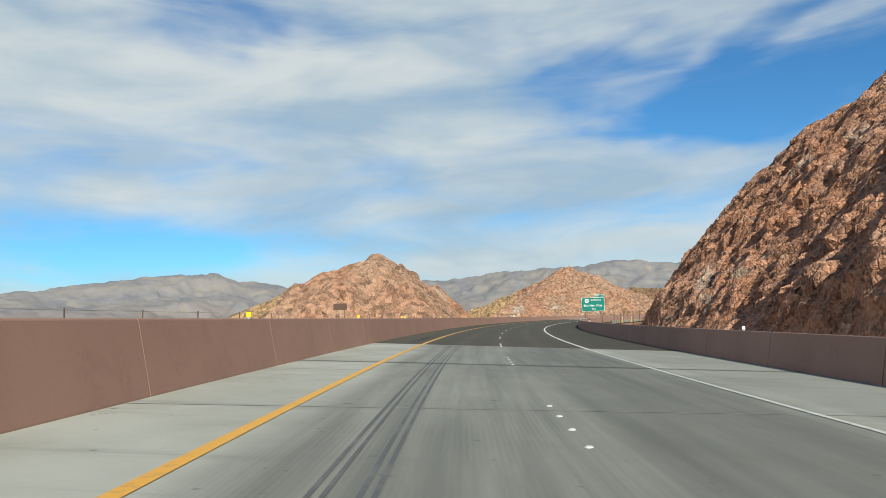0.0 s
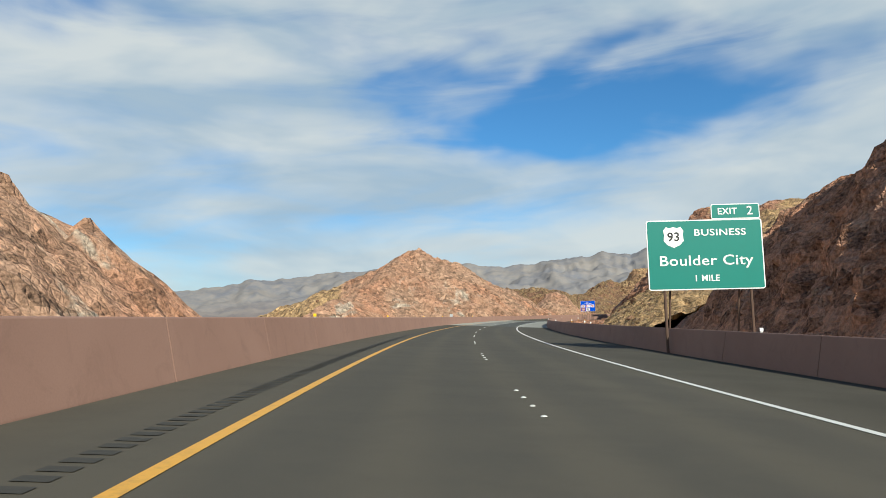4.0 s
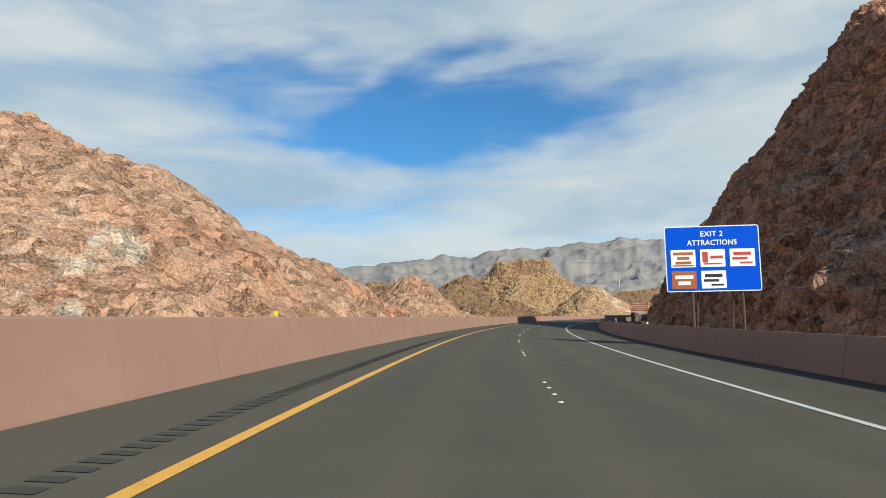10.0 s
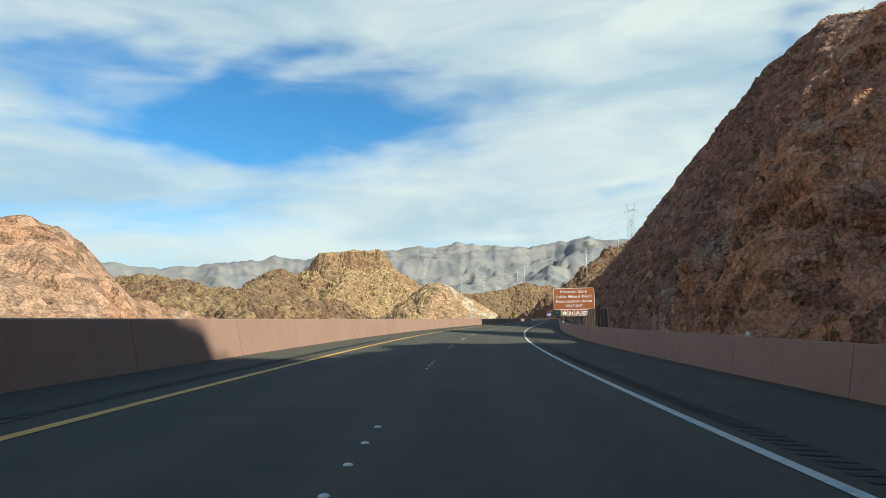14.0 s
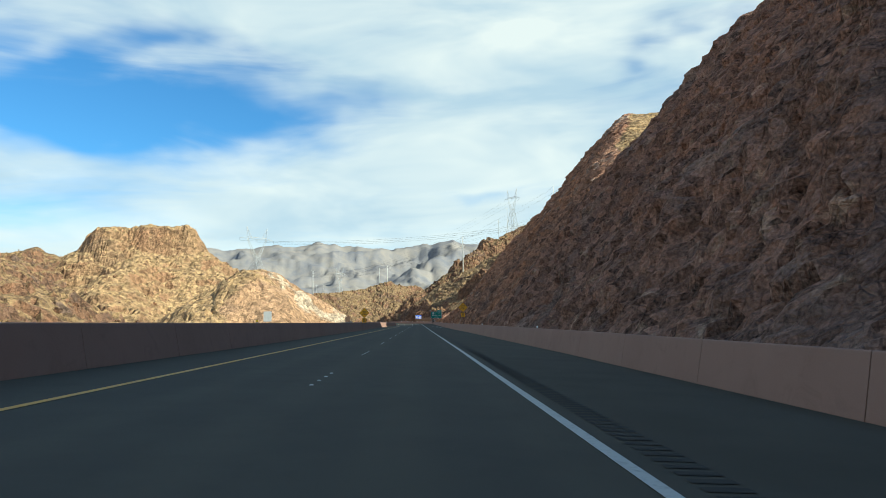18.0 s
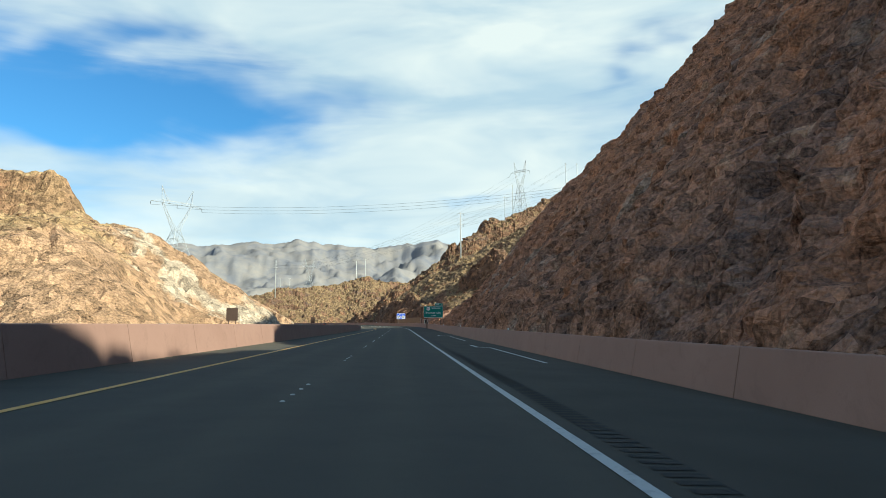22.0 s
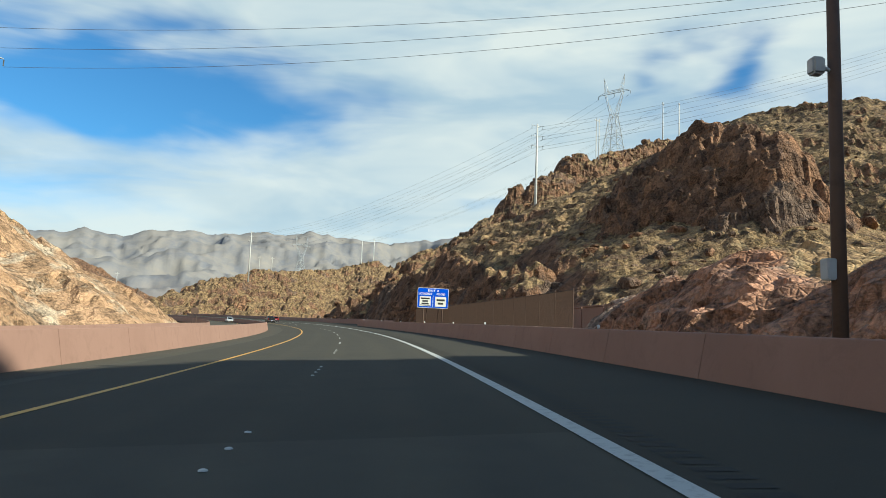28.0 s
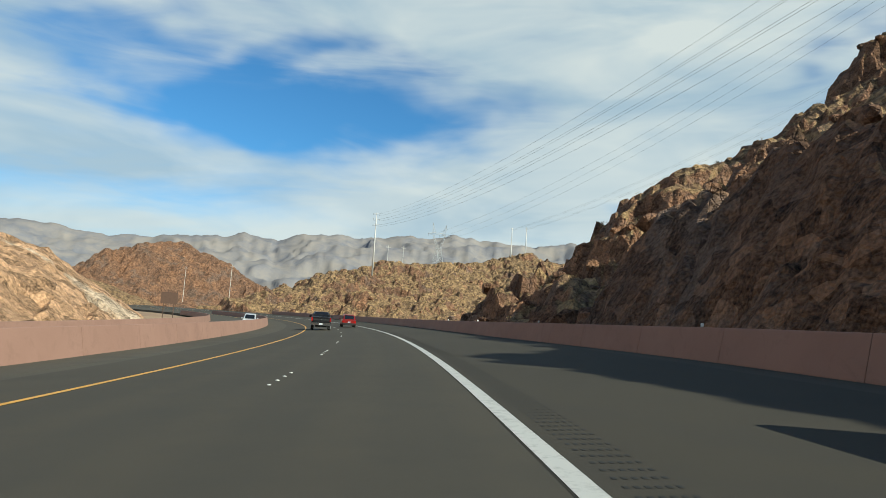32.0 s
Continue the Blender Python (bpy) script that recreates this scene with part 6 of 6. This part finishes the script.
def loft(sections):
    """A closed skin through cross sections, each a list of points of the same count."""
    bm = bmesh.new()
    rings = [[bm.verts.new(p) for p in sec] for sec in sections]
    n = len(rings[0])
    for a, b in zip(rings[:-1], rings[1:]):
        for k in range(n):
            bm.faces.new((a[k], a[(k + 1) % n], b[(k + 1) % n], b[k]))
    bm.faces.new(rings[0][::-1])
    bm.faces.new(rings[-1])
    bmesh.ops.recalc_face_normals(bm, faces=bm.faces)
    return bm


def ring(y, half, z0, z1, tuck=0.08, r=0.1):
    """One upright cross section of a body, with rounded shoulders."""
    return [(-half + tuck, y, z0), (-half, y, z0 + 0.25 * (z1 - z0)), (-half, y, z0 + 0.7 * (z1 - z0)), (-half + 0.03, y, z1 - r), (-half + r + 0.03, y, z1), (half - r - 0.03, y, z1), (half - 0.03, y, z1 - r), (half, y, z0 + 0.7 * (z1 - z0)), (half, y, z0 + 0.25 * (z1 - z0)), (half - tuck, y, z0)]


def wheel(parent, x, y, r, w=0.27):
    t = bmesh.new()
    bmesh.ops.create_cone(t, cap_ends=True, segments=24, radius1=r, radius2=r, depth=w, matrix=pose(0, 0, 0, 0, 90))
    bmesh.ops.bevel(t, geom=[e for e in t.edges if abs(abs(e.verts[0].co.x) - w / 2) < 1e-4 and abs(abs(e.verts[1].co.x) - w / 2) < 1e-4 and e.verts[0].co.x * e.verts[1].co.x > 0], offset=0.045, segments=2, affect="EDGES")
    wh = part("wheel", t, TYRE, parent, "black rubber tyre")
    wh.matrix_local = pose(x, y, r)
    rim = bmesh.new()
    sx = 1 if x > 0 else -1
    bmesh.ops.create_cone(rim, cap_ends=True, segments=20, radius1=r * 0.62, radius2=r * 0.55, depth=0.04, matrix=pose(sx * (w / 2 + 0.005), 0, 0, 0, 90))
    part("rim", rim, STEEL, wh)


def pickup(label, paint_mat, m):
    t = thing("pickup_truck", label, "pickup truck", m=m)
    part("bed", loft([ring(-2.95, 0.96, 0.62, 1.36), ring(-2.8, 1.0, 0.55, 1.40), ring(-1.1, 1.0, 0.52, 1.40), ring(-0.98, 0.99, 0.52, 1.38)]), paint_mat, t, smooth=False)
    # flat dark sheet paints the bed's shaded inside; the bed itself is solid
    part("bed_opening", boxed(-0.82, -2.8, 1.385, 0.82, -1.1, 1.415), PLASTIC, t, "dark sheet standing in for the shaded inside of the load bed")
    part("cab_body", loft([ring(-0.95, 0.99, 0.5, 1.38), ring(0.2, 1.0, 0.48, 1.36), ring(1.15, 1.0, 0.5, 1.34), ring(2.3, 0.98, 0.52, 1.28), ring(2.85, 0.9, 0.6, 1.1)]), paint_mat, t)
    part("roof", loft([ring(-0.92, 0.84, 1.36, 1.62, 0.0, 0.05), ring(-0.6, 0.80, 1.36, 1.9, 0.0, 0.1), ring(0.5, 0.80, 1.36, 1.93, 0.0, 0.1), ring(1.0, 0.82, 1.34, 1.6, 0.0, 0.05), ring(1.5, 0.88, 1.32, 1.36, 0, 0.02)]), paint_mat, t)
    part("rear_window", loft([[(-0.70, -0.985, 1.42), (0.70, -0.985, 1.42), (0.70, -0.95, 1.42), (-0.70, -0.95, 1.42)], [(-0.66, -0.70, 1.83), (0.66, -0.70, 1.83), (0.66, -0.66, 1.83), (-0.66, -0.66, 1.83)]]), GLASS_DARK, t, "dark tinted rear window")
    for sx in (-1, 1):
        part("side_window", boxed(sx * 0.845 - 0.02, -0.5, 1.42, sx * 0.845 + 0.02, 0.85, 1.78, 0.015), GLASS_DARK, t, "dark tinted side glass")
        tl_ = part("tail_light", boxed(sx * 0.93 - 0.065, -2.985, 0.92, sx * 0.93 + 0.065, -2.9, 1.32, 0.015), TAIL, t, "tall red tail light")
        part("mirror", boxed(sx * 1.16 - 0.11, 0.95, 1.28, sx * 1.16 + 0.11, 1.08, 1.55, 0.03), PLASTIC, t, "black wing mirror")
        part("mud_flap", boxed(sx * 0.85 - 0.14, -2.28, 0.2, sx * 0.85 + 0.14, -2.26, 0.6), PLASTIC, t)
        for y in (-1.9, 1.85):
            wheel(t, sx * 0.87, y, 0.40)
            part("wheel_arch", boxed(sx * 1.0 - 0.02, y - 0.5, 0.5, sx * 1.0 + 0.02, y + 0.5, 0.9, 0.02), PLASTIC, t, "black wheel arch lining")
    gate = part("tailgate", boxed(-0.85, -3.0, 0.80, 0.85, -2.93, 1.37, 0.02), paint_mat, t)
    part("trim_panel", boxed(-0.8, -3.012, 1.02, 0.8, -3.0, 1.16), PLASTIC, gate, "dark tailgate trim")
    part("badge", rounded(0.22, 0.09, 0.04, -3.022, -3.012), CHROME, gate).matrix_local = pose(0, 0, 1.09)
    part("bumper", boxed(-0.98, -3.14, 0.52, 0.98, -2.9, 0.76, 0.03), CHROME, t, "chrome rear bumper")
    part("hitch", boxed(-0.12, -3.2, 0.42, 0.12, -3.0, 0.54), PLASTIC, t)
    plate = part("number_plate", boxed(-0.16, -3.155, 0.57, 0.16, -3.141, 0.72), SIGN_WHITE, t, "white number plate with plain bars")
    part("bar", boxed(-0.11, -3.162, 0.62, 0.11, -3.1555, 0.67), BLUE, plate)
    part("chassis", boxed(-0.6, -2.8, 0.34, 0.6, 2.4, 0.52), PLASTIC, t, "dark underbody")
    return t


def car(name, label, category, paint_mat, m, L=4.6, W=1.84, H=1.66, hatch=True):
    """A saloon or a sport utility car."""
    c = thing(name, label, category, m=m)
    h, y0, y1 = W / 2, -L / 2, L / 2
    belt = H * 0.58
    part("body", loft([ring(y0, h * 0.86, 0.42, belt - 0.06), ring(y0 + 0.15, h * 0.97, 0.3, belt), ring(-0.4, h, 0.26, belt + 0.02), ring(y1 - 1.2, h, 0.28, belt - 0.02), ring(y1 - 0.3, h * 0.95, 0.32, belt - 0.18), ring(y1, h * 0.8, 0.42, belt - 0.3)]), paint_mat, c)
    rear = y0 + (0.12 if hatch else 0.75)
    part("roof", loft([ring(rear, h * 0.82, belt - 0.02, belt + 0.1, 0, 0.04), ring(rear + 0.35, h * 0.76, belt - 0.02, H - 0.05, 0, 0.1), ring(0.2, h * 0.76, belt - 0.02, H, 0, 0.1), ring(y1 - 1.75, h * 0.78, belt - 0.02, H - 0.12, 0, 0.08), ring(y1 - 1.05, h * 0.84, belt - 0.04, belt + 0.02, 0, 0.02)]), paint_mat, c)
    part("rear_window", loft([[(-h * 0.66, rear - 0.01, belt + 0.1), (h * 0.66, rear - 0.01, belt + 0.1), (h * 0.66, rear + 0.05, belt + 0.1), (-h * 0.66, rear + 0.05, belt + 0.1)], [(-h * 0.6, rear + 0.27, H - 0.12), (h * 0.6, rear + 0.27, H - 0.12), (h * 0.6, rear + 0.33, H - 0.12), (-h * 0.6, rear + 0.33, H - 0.12)]]), GLASS_DARK, c, "dark rear glass")
    part("windscreen", loft([[(-h * 0.68, y1 - 1.02, belt + 0.04), (h * 0.68, y1 - 1.02, belt + 0.04), (h * 0.68, y1 - 1.1, belt + 0.04), (-h * 0.68, y1 - 1.1, belt + 0.04)], [(-h * 0.6, y1 - 1.64, H - 0.14), (h * 0.6, y1 - 1.64, H - 0.14), (h * 0.6, y1 - 1.72, H - 0.14), (-h * 0.6, y1 - 1.72, H - 0.14)]]), GLASS_DARK, c, "dark windscreen glass")
    for sx in (-1, 1):
        part("side_window", boxed(sx * h * 0.79 - 0.02, rear + 0.5, belt + 0.05, sx * h * 0.79 + 0.02, y1 - 1.75, H - 0.16, 0.015), GLASS_DARK, c, "dark side glass")
        part("tail_light", boxed(sx * h * 0.78 - 0.14, y0 - 0.02, belt - 0.32, sx * h * 0.78 + 0.14, y0 + 0.12, belt - 0.12, 0.02), TAIL, c, "red tail light")
        part("headlight", boxed(sx * h * 0.66 - 0.16, y1 - 0.16, belt - 0.46, sx * h * 0.66 + 0.16, y1 - 0.02, belt - 0.34, 0.02), REFLECT_W, c, "clear headlight")
        part("mirror", boxed(sx * (h + 0.08) - 0.08, y1 - 1.6, belt, sx * (h + 0.08) + 0.08, y1 - 1.5, belt + 0.16, 0.03), paint_mat, c)
        for y in (y0 + 0.85, y1 - 0.9):
            wheel(c, sx * (h - 0.12), y, 0.34, 0.22)
    part("bumper", boxed(-h * 0.9, y0 - 0.06, 0.32, h * 0.9, y0 + 0.1, 0.56, 0.03), PLASTIC, c)
    plate = part("number_plate", boxed(-0.16, y0 - 0.075, 0.62, 0.16, y0 - 0.061 + 0.06, 0.75), SIGN_WHITE, c, "white number plate with plain bars")
    part("bar", boxed(-0.11, y0 - 0.081, 0.66, 0.11, y0 - 0.0755, 0.71), BLUE, plate)
    return c


pickup("dark crew-cab pickup truck with a chrome rear bumper", CAR_BLACK, road_pose(1063.5, -1.9))
car("sport_utility_car", "red sport utility car in the outer lane", "car", CAR_RED, road_pose(1078.5, 1.86))
car("saloon_car", "silver saloon car driving in the oncoming lanes", "car", CAR_SILVER, road_pose(738, -14.0, 0, 180), H=1.5, hatch=False)
car("sport_utility_car", "white sport utility car in the oncoming lanes", "car", CAR_WHITE, road_pose(1082, -10.6, 0, 180))
